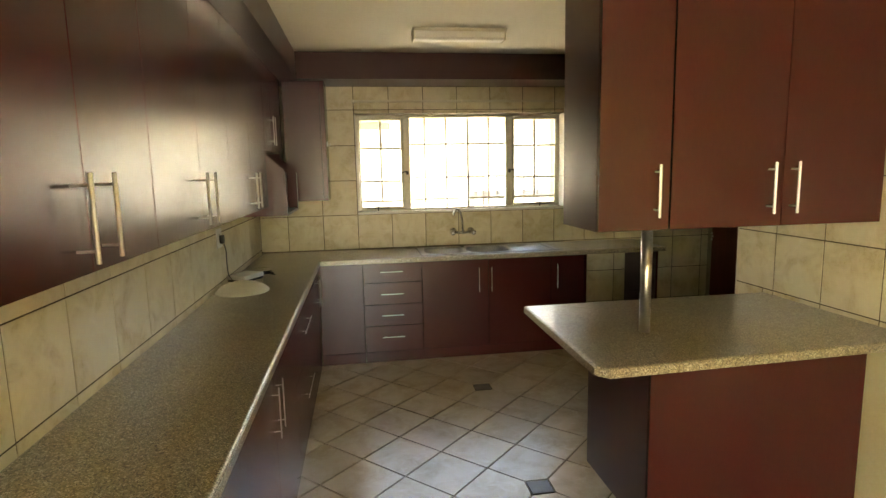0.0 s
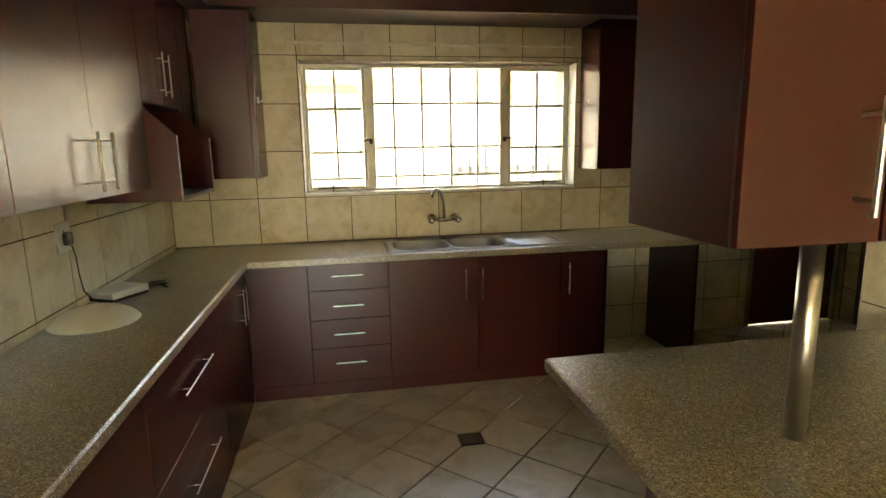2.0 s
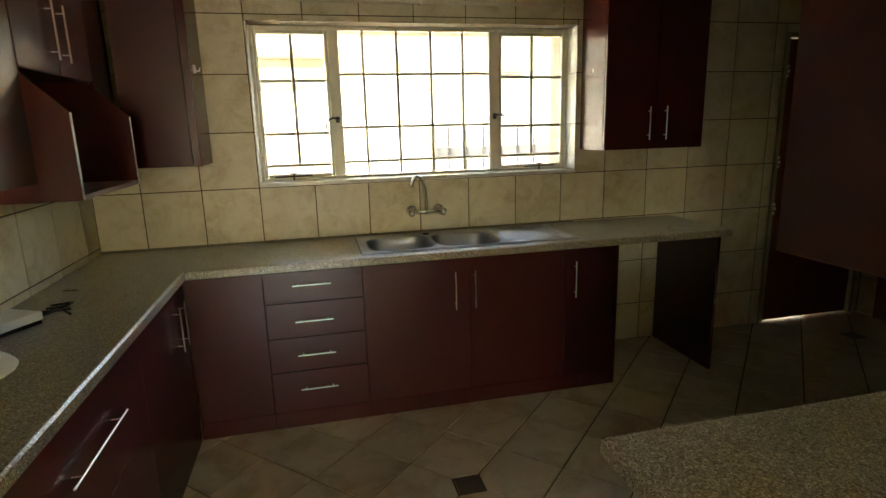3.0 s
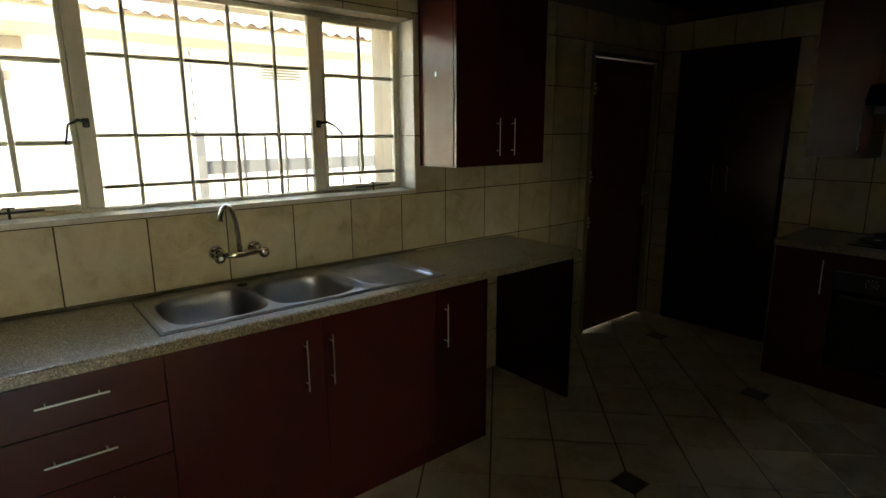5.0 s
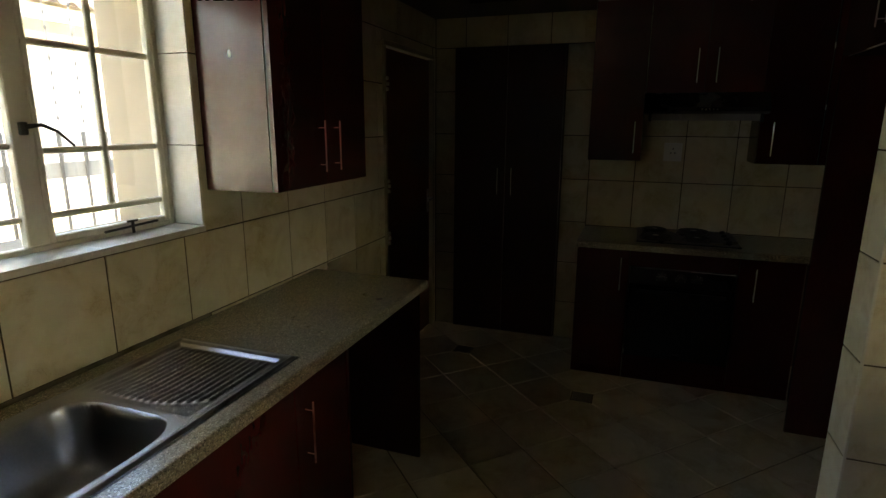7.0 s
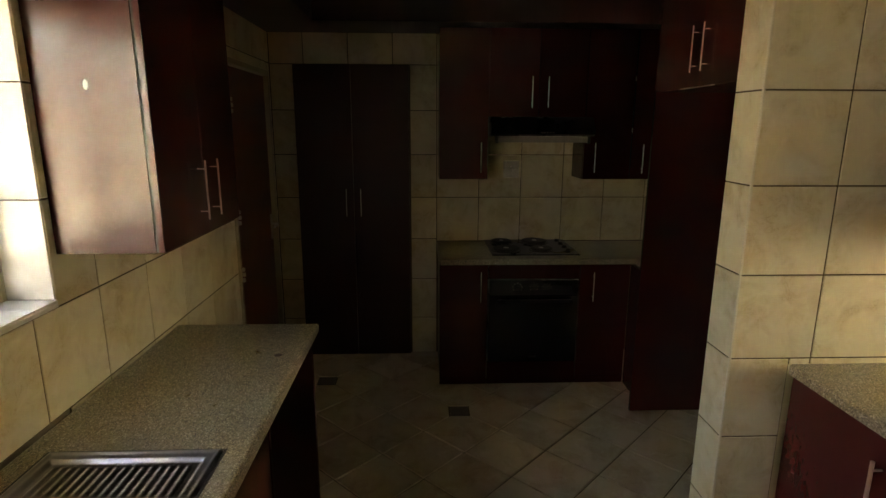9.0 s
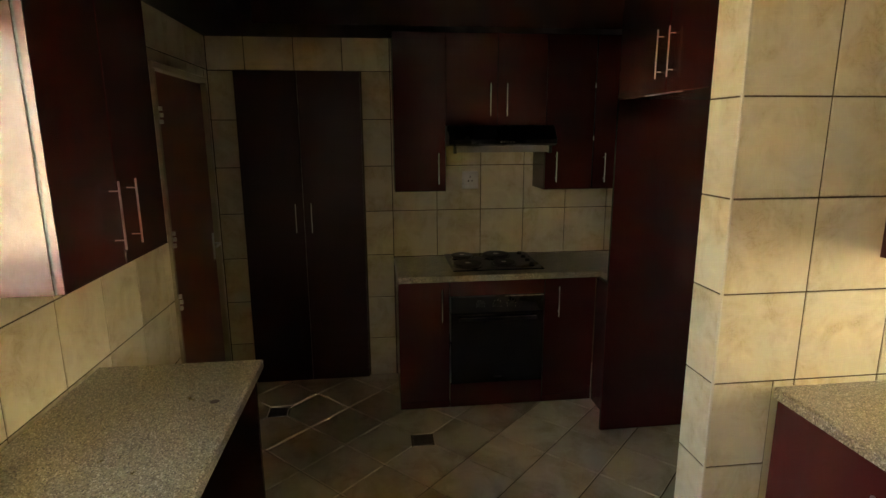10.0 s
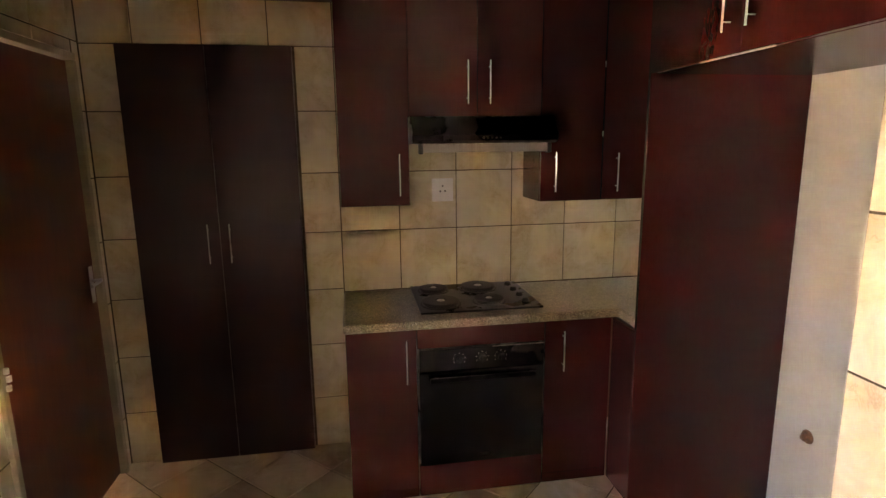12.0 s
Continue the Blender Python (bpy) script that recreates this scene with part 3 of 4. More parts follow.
for i in (0, 2, 3):
    p, q = Vector((*cs[i], 0)), Vector((*cs[(i + 1) % len(cs)], 0))
    edge = part("front_edge", one_box(0.004, -0.0034, 0.8625, (q - p).length - 0.004, -0.0003, 0.8965, bevel=0.0014), WORKTOP, pen, "rounded speckled front edge")
    edge.matrix_basis = Matrix.Translation(p) @ Matrix.Rotation(math.atan2(q.y - p.y, q.x - p.x), 4, "Z")


penb = thing("peninsula_cupboard", "mahogany cupboard carrying the peninsula counter", "cupboard", pose(2.10, 2.79, 0))
part("body", (one_box(0.018, 0.018, 0, SX0 - 2.103, 0.640, 0.860)), CABINET, penb)
part("front_panel", (one_box(0, 0, 0, SX0 - 2.103, 0.0178, 0.860, bevel=0.0012)), CABINET, penb)
# the end panel's shade is painted in with the darker laminate
part("side_panel", (one_box(0, 0.0182, 0, 0.0178, 0.645, 0.860, bevel=0.0012)), CABINET_DARK, penb, "end panel with shade put into its colour")
for u0, u1, hu in ((0.03, 0.56, 0.51), (0.56, SX0 - 2.105, 0.61)):
    dr = part("door", (one_box(u0, 0.6405, KICK, u1 - 0.003, 0.658, 0.856, bevel=0.0015)), CABINET, penb)
    bm = tube(bmesh.new(), [(hu, 0.692, 0.575), (hu, 0.692, 0.785)], 0.006, 10)
    tube(bm, [(hu, 0.657, 0.605), (hu, 0.692, 0.605)], 0.004, 8)
    tube(bm, [(hu, 0.657, 0.755), (hu, 0.692, 0.755)], 0.004, 8)
    part("handle", bm, STEEL, dr, "brushed steel bar handle")

post = thing("counter_post", "polished steel tube post between counter and hanging cupboard", "post", pose(2.118, 2.892, 0.9))
part("tube", tube(bmesh.new(), [(0, 0, 0.0005), (0, 0, 1.357 - 0.9)], 0.0235, 28), STEEL, post, smooth=True)

# hanging cupboards over the peninsula
HZ, HY = 1.357, 2.778
HANG = "mahogany hanging wall cupboard above the peninsula with steel bar handle"
# bodies take the darker laminate, so side shade sits in the colour
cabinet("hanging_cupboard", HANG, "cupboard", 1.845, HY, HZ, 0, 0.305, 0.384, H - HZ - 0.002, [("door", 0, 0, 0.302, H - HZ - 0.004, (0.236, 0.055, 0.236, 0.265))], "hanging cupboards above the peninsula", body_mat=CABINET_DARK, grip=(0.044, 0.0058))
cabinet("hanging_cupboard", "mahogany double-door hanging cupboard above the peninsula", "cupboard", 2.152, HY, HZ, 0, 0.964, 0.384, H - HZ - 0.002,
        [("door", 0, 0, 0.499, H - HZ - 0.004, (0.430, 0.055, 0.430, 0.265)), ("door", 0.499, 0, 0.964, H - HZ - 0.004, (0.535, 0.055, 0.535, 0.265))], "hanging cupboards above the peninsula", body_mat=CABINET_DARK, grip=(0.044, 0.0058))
part("board", one_box(0, 0.012, 0, SX0 - 3.118 - 0.002, 0.03, H - HZ - 0.002), CABINET, thing("filler_panel", "narrow mahogany filler between cupboard and wall", "panel", pose(3.118, HY, HZ)))

# ---- hob side ----
XH = 4.825
cabinet("base_cupboard", "mahogany base cupboard beside the oven", "cupboard", XH, 4.699, 0, -90, 0.323, XE - XH - 0.004, TOPZ, [("door", 0, 0.05, 0.323, TOPZ - 0.004, (0.274, 0.60, 0.274, 0.81))], plinth=0.05)
cabinet("base_cupboard", "mahogany base cupboard beside the oven", "cupboard", XH, 3.757, 0, -90, 0.338, XE - XH - 0.004, TOPZ, [("door", 0, 0.05, 0.338, TOPZ - 0.004, (0.088, 0.605, 0.088, 0.805))], plinth=0.05)
house = thing("oven_housing", "mahogany housing panels round the built-in oven", "cupboard", pose(XH, 4.374, 0, 0, 0, -90))
part("top_rail", one_box(0.001, 0, 0.757, 0.614, 0.018, TOPZ - 0.002, bevel=0.001), CABINET, house)
part("bottom_rail", one_box(0.001, 0, 0.02, 0.614, 0.018, 0.164, bevel=0.001), CABINET, house)
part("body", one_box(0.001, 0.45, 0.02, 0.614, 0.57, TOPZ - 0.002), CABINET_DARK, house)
part("plinth", one_box(0.001, 0.0025, 0, 0.614, 0.04, 0.019), CABINET, house)
oven = thing("oven", "black built-in electric oven with glass door and knobs", "oven", pose(XH, 4.370, 0.167, 0, 0, -90))
part("casing", one_box(0.004, 0.004, 0.0, 0.602, 0.44, 0.586), BLACK_ENAMEL, oven)
panel_o = part("control_panel", one_box(0.004, -0.016, 0.482, 0.602, 0.004, 0.585, bevel=0.004, segs=2), BLACK_ENAMEL, oven)
od = part("door", one_box(0.004, -0.018, 0.004, 0.602, 0.0035, 0.476, bevel=0.004, segs=2), OVEN_GLASS, oven, "black glass oven door")
part("grip", one_box(0.05, -0.045, 0.435, 0.556, -0.033, 0.456, bevel=0.004, segs=2), BLACK_ENAMEL, od)
for u in (0.07, 0.53):
    part("grip_peg", one_box(u, -0.034, 0.438, u + 0.02, -0.0175, 0.452), BLACK_ENAMEL, od)
part("window_frame", grid_solid([0.05, 0.075, 0.53, 0.555], [0.06, 0.085, 0.37, 0.395], lambda u, v: not (0.075 < u < 0.53 and 0.085 < v < 0.37), -0.0186, -0.0181, lambda u, v, w: (u, w, v)), OVEN_GLASS, od)
part("badge", one_box(0.28, -0.0195, 0.035, 0.335, -0.0181, 0.047), HOTPLATE, od, "small grey maker's plate")
for u in (0.19, 0.30, 0.39):
    bm = lathe(bmesh.new(), [(0.022, 0), (0.021, 0.004), (0.016, 0.006), (0.015, 0.020), (0.004, 0.021)], 18)
    box(bm, -0.0025, -0.014, 0.019, 0.0025, 0.014, 0.024)
    kn = part("knob", bm, PLASTIC_BLACK, panel_o)
    kn.matrix_basis = pose(u, -0.016, 0.535, 90)
    for k in range(7):
        aa = radians(-120 + 40 * k)
        part("dial_mark", one_box(-0.0015, -0.0006, -0.0025, 0.0015, 0, 0.0025), PLASTIC_WHITE, panel_o).matrix_basis = pose(u + 0.029 * math.sin(aa), -0.0162, 0.535 + 0.029 * math.cos(aa))
part("trim", one_box(0.35, -0.0205, 0.586, 0.60, -0.016, 0.5885), STEEL, oven, "bright metal trim strip")

# worktop with the hob, turning the corner to the tall panel
TX = 4.426
wh = thing("worktop", "speckled laminate worktop round the corner beside the hob", "worktop")
part("top", grid_solid([TX + 0.021, 4.803, XE - 0.001], [NY + 0.002, 3.398, 4.703], lambda x, y: x > 4.803 or y < 3.398, TOPZ + 0.001, 0.90, lambda u, v, w: (u, v, w), 0.011), WORKTOP, wh)
part("front_edge", one_box(4.7996, 3.4016, 0.8625, 4.8026, 4.703, 0.8965, bevel=0.0014), WORKTOP, wh, "rounded speckled front edge")
part("end_edge", one_box(4.806, 4.7034, 0.8625, XE - 0.002, 4.7062, 0.8965, bevel=0.0013), WORKTOP, wh, "speckled edging on the worktop end")
cabinet("base_cupboard", "mahogany corner base panel beside the tall panel", "cupboard", XH - 0.002, 3.416, 0, 180, XH - TX - 0.026, 3.416 - NY - 0.004, TOPZ, [("door", 0, 0.05, XH - TX - 0.026, TOPZ - 0.004, None)], plinth=0.05)
hob = thing("hob", "black four-plate electric hob with side knobs", "hob", pose(5.150, 4.045, 0.9))
part("plate", one_box(-0.262, -0.300, 0.0003, 0.262, 0.300, 0.010, bevel=0.004, segs=2), BLACK_ENAMEL, hob)
for dx, dy, r in ((-0.13, 0.185, 0.092), (0.125, 0.185, 0.075), (-0.13, -0.06, 0.075), (0.125, -0.06, 0.092)):
    pl = part("hotplate", lathe(bmesh.new(), [(r - 0.008, 0.0095), (r - 0.004, 0.020), (r, 0.022), (r, 0.029), (r - 0.006, 0.031), (r * 0.34, 0.031), (r * 0.30, 0.0285), (0.004, 0.0285)], 32, (dx, dy, 0)), HOTPLATE, hob)
    part("centre_disc", lathe(bmesh.new(), [(r * 0.22, 0.0286), (r * 0.20, 0.0305), (0.003, 0.0310)], 18, (dx, dy, 0)), STEEL, pl, "bright steel centre disc")
    part("rim", lathe(bmesh.new(), [(r + 0.010, 0.0095), (r + 0.008, 0.0135), (r + 0.001, 0.0135), (r + 0.001, 0.0095)], 32, (dx, dy, 0), close=False), HOTPLATE, pl, "dark worn rim")
for k in range(4):
    part("knob", lathe(bmesh.new(), [(0.019, 0.0095), (0.018, 0.016), (0.014, 0.028), (0.003, 0.029)], 16, (-0.165 + 0.11 * k, -0.24, 0)), PLASTIC_BLACK, hob)

# wall cupboards and hood over the hob
XW, ZW = 5.100, 1.394
HH = BZ - ZW - 0.002
OVERS = "wall cupboards over the hob"
cabinet("wall_cupboard", "narrow mahogany wall cupboard beside the cooker hood", "cupboard", XW, 4.695, ZW, -90, 0.334, XE - XW - 0.002, HH, [("door", 0, 0, 0.334, HH - 0.002, (0.284, 0.05, 0.284, 0.25))], OVERS)
cabinet("wall_cupboard", "short mahogany double-door cupboard above the cooker hood", "cupboard", XW, 4.360, 1.815, -90, 0.658, XE - XW - 0.002, BZ - 1.817,
        [("door", 0, 0, 0.334, BZ - 1.819, (0.284, 0.06, 0.284, 0.26)), ("door", 0.334, 0, 0.658, BZ - 1.819, (0.392, 0.06, 0.392, 0.26))], OVERS)
cabinet("wall_cupboard", "narrow mahogany wall cupboard beside the cooker hood", "cupboard", XW, 3.701, ZW, -90, 0.326, XE - XW - 0.002, HH, [("door", 0, 0, 0.326, HH - 0.002, (0.072, 0.05, 0.072, 0.25))], OVERS)
slack = cabinet("wall_cupboard", "mahogany corner wall cupboard with a slack door beside the tall panel", "cupboard", XW + 0.006, 3.372, ZW, -90, 3.372 - NY - 0.004, XE - XW - 0.008, HH, [("door", 0.004, 0, 0.55, HH - 0.002, (0.078, 0.045, 0.078, 0.24))], OVERS)
for zz in (0.32, 0.66):
    part("hinge", one_box(-0.004, 0.004, zz, 0.003, 0.017, zz + 0.030, bevel=0.002), STEEL, slack, "bright concealed hinge")
hood = thing("cooker_hood", "slim black cooker hood with push buttons under the cupboard", "hood", pose(XE - 0.002, 4.366, 1.690, 0, 0, -90))
bm = bmesh.new()
prof = [(0.0, 0.0), (-0.455, 0.0), (-0.490, 0.012), (-0.495, 0.036), (-0.42, 0.122), (0.0, 0.122)]
a = [bm.verts.new((0.002, yy, zz)) for yy, zz in prof]
c = [bm.verts.new((0.676, yy, zz)) for yy, zz in prof]
bm.faces.new(a)
bm.faces.new(c[::-1])
for i in range(6):
    bm.faces.new((a[i], a[(i + 1) % 6], c[(i + 1) % 6], c[i]))
part("canopy", bm, BLACK_ENAMEL, hood)
part("front_strip", one_box(0.048, -0.478, -0.040, 0.630, -0.452, -0.0005, bevel=0.004, segs=2), SMOKED, hood, "grey smoked visor strip")
for u in (0.030, 0.631):
    part("visor_bracket", one_box(u, -0.482, -0.046, u + 0.017, -0.440, -0.0005, bevel=0.002), PLASTIC_BLACK, hood)
part("filter", one_box(0.06, -0.43, -0.006, 0.61, -0.08, -0.0005), STEEL, hood, "greasy metal filter grille")
for k in range(5):
    part("button", one_box(0.318 + 0.020 * k, -0.4985, 0.020, 0.325 + 0.020 * k, -0.488, 0.027), STEEL, hood)

# tall panel and cupboard over the fridge niche
panel_t = thing("tall_panel", "tall mahogany side panel of the fridge niche", "panel", pose(TX, NY + 0.002, 0))
part("board", one_box(0, 0, 0, 0.020, 3.511 - NY - 0.003, BZ - 0.002, bevel=0.001), CABINET, panel_t)
part("edge_strip", one_box(0.001, 3.511 - NY - 0.0028, 0.002, 0.019, 3.511 - NY - 0.0016, 1.935), CABINET, panel_t)
NW = TX - SX1 - 0.006
niche = cabinet("niche_cupboard", "red mahogany double-door cupboard over the fridge niche", "cupboard", TX - 0.003, 3.514, 1.938, 180, NW, 3.514 - NY - 0.003, H - 1.940,
                [("door", 0, 0, 0.484, H - 1.942, (0.432, 0.065, 0.432, 0.275)), ("door", 0.484, 0, NW, H - 1.942, (0.534, 0.065, 0.534, 0.275))])
part("loose_edging", one_box(0.30, -0.003, -0.004, 0.62, 0.004, -0.0006), EDGE_STRIP, niche, "loose pale edging strip")
plug = thing("pipe_plug", "brown capped water pipe stub in the niche wall", "plug", pose(4.248, NY + 0.0005, 0.478))
bm = lathe(bmesh.new(), [(0.030, 0), (0.027, 0.006), (0.016, 0.009), (0.015, 0.022), (0.010, 0.028), (0.003, 0.028)], 16)
part("cap", bm, RUST, plug).matrix_basis = pose(0, 0, 0, -90)

# pantry cupboard on the east wall
PX = 5.347
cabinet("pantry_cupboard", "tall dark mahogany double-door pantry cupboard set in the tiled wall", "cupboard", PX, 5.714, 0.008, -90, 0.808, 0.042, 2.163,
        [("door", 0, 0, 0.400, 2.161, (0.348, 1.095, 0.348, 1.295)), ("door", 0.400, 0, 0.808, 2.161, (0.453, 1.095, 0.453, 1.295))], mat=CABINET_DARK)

# ---- back door ----
door = thing("door_1", "closed varnished brown timber back door in a steel frame", "door", pose(DX0 + 0.033, YN + 0.018, 0), kind="structure")
lw = DX1 - DX0 - 0.066
part("leaf", one_box(0.004, 0, 0.010, lw - 0.004, 0.042, DZ1 - 0.039, bevel=0.002), DOOR_WOOD, door)
for z in (0.85, 1.19, 1.82):
    for k in range(3):
        part("hinge", tube(bmesh.new(), [(-0.012 + 0.008 * (k % 2), -0.040, z + 0.032 * k), (-0.012 + 0.008 * (k % 2), -0.040, z + 0.020 + 0.032 * k)], 0.009, 10), WHITE_BOARD, door, "cream painted hinge knuckle")
part("handle_plate", one_box(lw - 0.058, -0.004, 0.95, lw - 0.022, 0.0, 1.13, bevel=0.0015), STEEL, door, "worn steel lock plate")
bm = tube(bmesh.new(), [(lw - 0.04, -0.004, 1.06), (lw - 0.04, -0.045, 1.06), (lw - 0.06, -0.05, 1.06), (lw - 0.15, -0.05, 1.055)], 0.008, 10)
part("lever", bm, STEEL, door, "steel lever handle")
dfr = thing("door_frame", "cream painted pressed steel door frame", "door frame", kind="structure")
for x0, x1 in ((DX0 + 0.001, DX0 + 0.034), (DX1 - 0.034, DX1 - 0.001)):
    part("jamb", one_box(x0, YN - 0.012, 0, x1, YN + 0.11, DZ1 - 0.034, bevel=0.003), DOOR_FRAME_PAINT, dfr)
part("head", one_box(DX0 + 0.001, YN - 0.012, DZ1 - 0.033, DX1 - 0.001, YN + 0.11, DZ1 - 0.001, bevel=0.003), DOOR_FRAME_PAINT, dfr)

# ---- kitchen window ----
win = thing("window_1", "cream painted steel window with small panes and two side casements", "window", kind="structure")
FY0, FY1 = YN + 0.135, YN + 0.165
M1, M2 = 1.365, 2.370


def bar(x0, z0, x1, z1, name="glazing_bar", y0=FY0 + 0.004, y1=FY1 - 0.006):
    part(name, one_box(x0, y0, z0, x1, y1, z1, bevel=0.004), FRAME_PAINT, win)


bar(WX0 + 0.001, WZ0 + 0.001, WX0 + 0.026, WZ1 - 0.001, "frame", FY0, FY1)
bar(WX1 - 0.026, WZ0 + 0.001, WX1 - 0.001, WZ1 - 0.001, "frame", FY0, FY1)
bar(WX0 + 0.027, WZ1 - 0.026, WX1 - 0.027, WZ1 - 0.001, "frame", FY0, FY1)
bar(WX0 + 0.027, WZ0 + 0.001, WX1 - 0.027, WZ0 + 0.024, "frame", FY0, FY1)
for m in (M1, M2):
    bar(m - 0.032, WZ0 + 0.025, m + 0.032, WZ1 - 0.027, "mullion", FY0 - 0.004, FY1)
ZB = WZ0 + 0.025
ZT = WZ1 - 0.027
MID = [M1 + 0.033, 1.540, 1.748, 1.961, 2.166, M2 - 0.033]
for x in MID[1:-1]:
    bar(x - 0.0085, ZB, x + 0.0085, ZT)
for z in (1.348, 1.557, 1.872):
    for x0, x1 in zip(MID, MID[1:]):
        bar(x0 + (0.0 if x0 == MID[0] else 0.009), z - 0.0085, x1 - (0.0 if x1 == MID[-1] else 0.009), z + 0.0085)
for x0, x1, zs in ((WX0 + 0.027, M1 - 0.033, (1.339, 1.529, 1.836)), (M2 + 0.033, WX1 - 0.027, (1.348, 1.541, 1.848))):
    for a, c in ((x0, x0 + 0.020), (x1 - 0.020, x1)):
        bar(a, ZB, c, ZT, "casement_stile", FY0 - 0.002, FY1 - 0.002)
    for a, c in ((ZB, ZB + 0.020), (ZT - 0.020, ZT)):
        bar(x0 + 0.021, a, x1 - 0.021, c, "casement_rail", FY0 - 0.002, FY1 - 0.002)
    xm = (x0 + x1) / 2
    bar(xm - 0.010, zs[0] + 0.0105, xm + 0.010, ZT - 0.021)
    bar(x0 + 0.021, zs[0] - 0.010, x1 - 0.021, zs[0] + 0.010)
    for z in zs[1:]:
        bar(x0 + 0.021, z - 0.010, xm - 0.0105, z + 0.010)
        bar(xm + 0.0105, z - 0.010, x1 - 0.021, z + 0.010)
for x0, x1 in ((WX0 + 0.026, M1 - 0.032), (M1 + 0.032, M2 - 0.032), (M2 + 0.032, WX1 - 0.026)):
    pane = part("pane", one_box(x0, FY1 - 0.012, WZ0 + 0.024, x1, FY1 - 0.008, WZ1 - 0.026), GLASS, win, "clear window glass")
    pane.visible_shadow = False
# catches and stays
for m, s in ((M1, -1), (M2, 1)):
    bm = box(bmesh.new(), m - 0.012, FY0 - 0.016, 1.588, m + 0.012, FY0 - 0.004, 1.624, bevel=0.003)
    tube(bm, [(m, FY0 - 0.02, 1.611), (m + s * 0.03, FY0 - 0.045, 1.616), (m + s * 0.065, FY0 - 0.055, 1.598), (m + s * (0.115 if s > 0 else 0.08), FY0 - 0.05, 1.555 if s > 0 else 1.525)], [0.007, 0.006, 0.005, 0.004], 8)
    part("catch", bm, HOTPLATE, win, "dark brass casement catch")
for cx in (1.08, 2.68):
    bm = tube(bmesh.new(), [(cx - 0.11, FY0 - 0.02, WZ0 + 0.03), (cx + 0.11, FY0 - 0.012, WZ0 + 0.034)], 0.0045, 8)
    tube(bm, [(cx, FY0 - 0.017, WZ0 + 0.008), (cx, FY0 - 0.017, WZ0 + 0.055)], 0.005, 8)
    tube(bm, [(cx - 0.02, FY0 - 0.017, WZ0 + 0.05), (cx + 0.02, FY0 - 0.017, WZ0 + 0.05)], 0.004, 8)
    part("stay", bm, HOTPLATE, win, "dark brass casement stay")
rod = thing("curtain_track", "thin cream curtain track above the window", "curtain track", pose(0, YN, 2.25))
part("rail", one_box(0.865, -0.055, -0.010, 2.87, -0.040, 0.010, bevel=0.003), REVEAL_TILE_PAINT, rod)
for x in (0.885, 1.87, 2.82):
    part("bracket", one_box(x - 0.008, -0.056, -0.012, x + 0.008, -0.001, 0.011, bevel=0.002), FRAME_PAINT, rod)

# ---- ceiling lamp ----
lamp = thing("ceiling_light", "unlit fluorescent ceiling fitting with opal diffuser", "ceiling light", pose(1.655, 4.74, H))
part("tray", one_box(-0.335, -0.075, -0.022, 0.335, 0.075, -0.0005, bevel=0.004), FRAME_PAINT, lamp)
bm = bmesh.new()
prof = [(-0.062, 0), (-0.055, -0.040), (-0.035, -0.052), (0.035, -0.052), (0.055, -0.040), (0.062, 0)]
a = [bm.verts.new((-0.318, yy, -0.0225 + zz)) for yy, zz in prof]
c = [bm.verts.new((0.318, yy, -0.0225 + zz)) for yy, zz in prof]
bm.faces.new(a)
bm.faces.new(c[::-1])
for i in range(6):
    bm.faces.new((a[i], a[(i + 1) % 6], c[(i + 1) % 6], c[i]))
part("diffuser", bm, TUBE_DIFFUSER, lamp)
for x0, x1 in ((-0.333, -0.319), (0.319, 0.333)):
    part("end_cap", one_box(x0, -0.066, -0.078, x1, 0.066, -0.0225, bevel=0.004), FRAME_PAINT, lamp)

# ---- loose things on the long worktop ----
dish = thing("lampshade", "frosted glass ceiling lamp shade lying face down on the worktop", "lamp shade", pose(0.168, 4.20, 0.9))
part("shade", lathe(bmesh.new(), [(0.158, 0.0005), (0.161, 0.004), (0.157, 0.010), (0.148, 0.020), (0.128, 0.036), (0.095, 0.052), (0.055, 0.062), (0.015, 0.065)], 48), FROSTED, dish, smooth=True)
router = thing("router", "white internet router lying on the worktop", "router", pose(0.110, 4.60, 0.9, 0, 0, -28))
part("casing", one_box(-0.075, -0.10, 0.014, 0.075, 0.10, 0.045, bevel=0.006, segs=2), PLASTIC_WHITE, router)
part("foot", one_box(-0.07, -0.095, 0.0004, 0.07, 0.095, 0.0136), PLASTIC_BLACK, router, "dark vented underside")
cable = thing("cable", "black power cable from wall socket to router", "cable")
pts = [(0.034, 4.395, 1.18), (0.042, 4.40, 1.13), (0.036, 4.42, 1.05), (0.032, 4.45, 0.97), (0.045, 4.485, 0.925), (0.07, 4.50, 0.9055), (0.09, 4.52, 0.9035)]
part("lead", tube(bmesh.new(), pts, 0.0032, 8), PLASTIC_BLACK, cable)
for k, dx in enumerate((0.0, 0.03, 0.055)):
    pts = [(0.13 + dx, 4.68 - 0.02 * k, 0.906), (0.20 + dx * 0.6, 4.74, 0.908 + 0.012 * k), (0.25 + 0.02 * k, 4.80 - 0.05 * k, 0.922 - 0.006 * k), (0.23, 4.88 - 0.05 * k, 0.906), (0.16, 4.86 - 0.04 * k, 0.905)]
    part("loop", tube(bmesh.new(), pts, 0.0042, 8), PLASTIC_BLACK, cable)


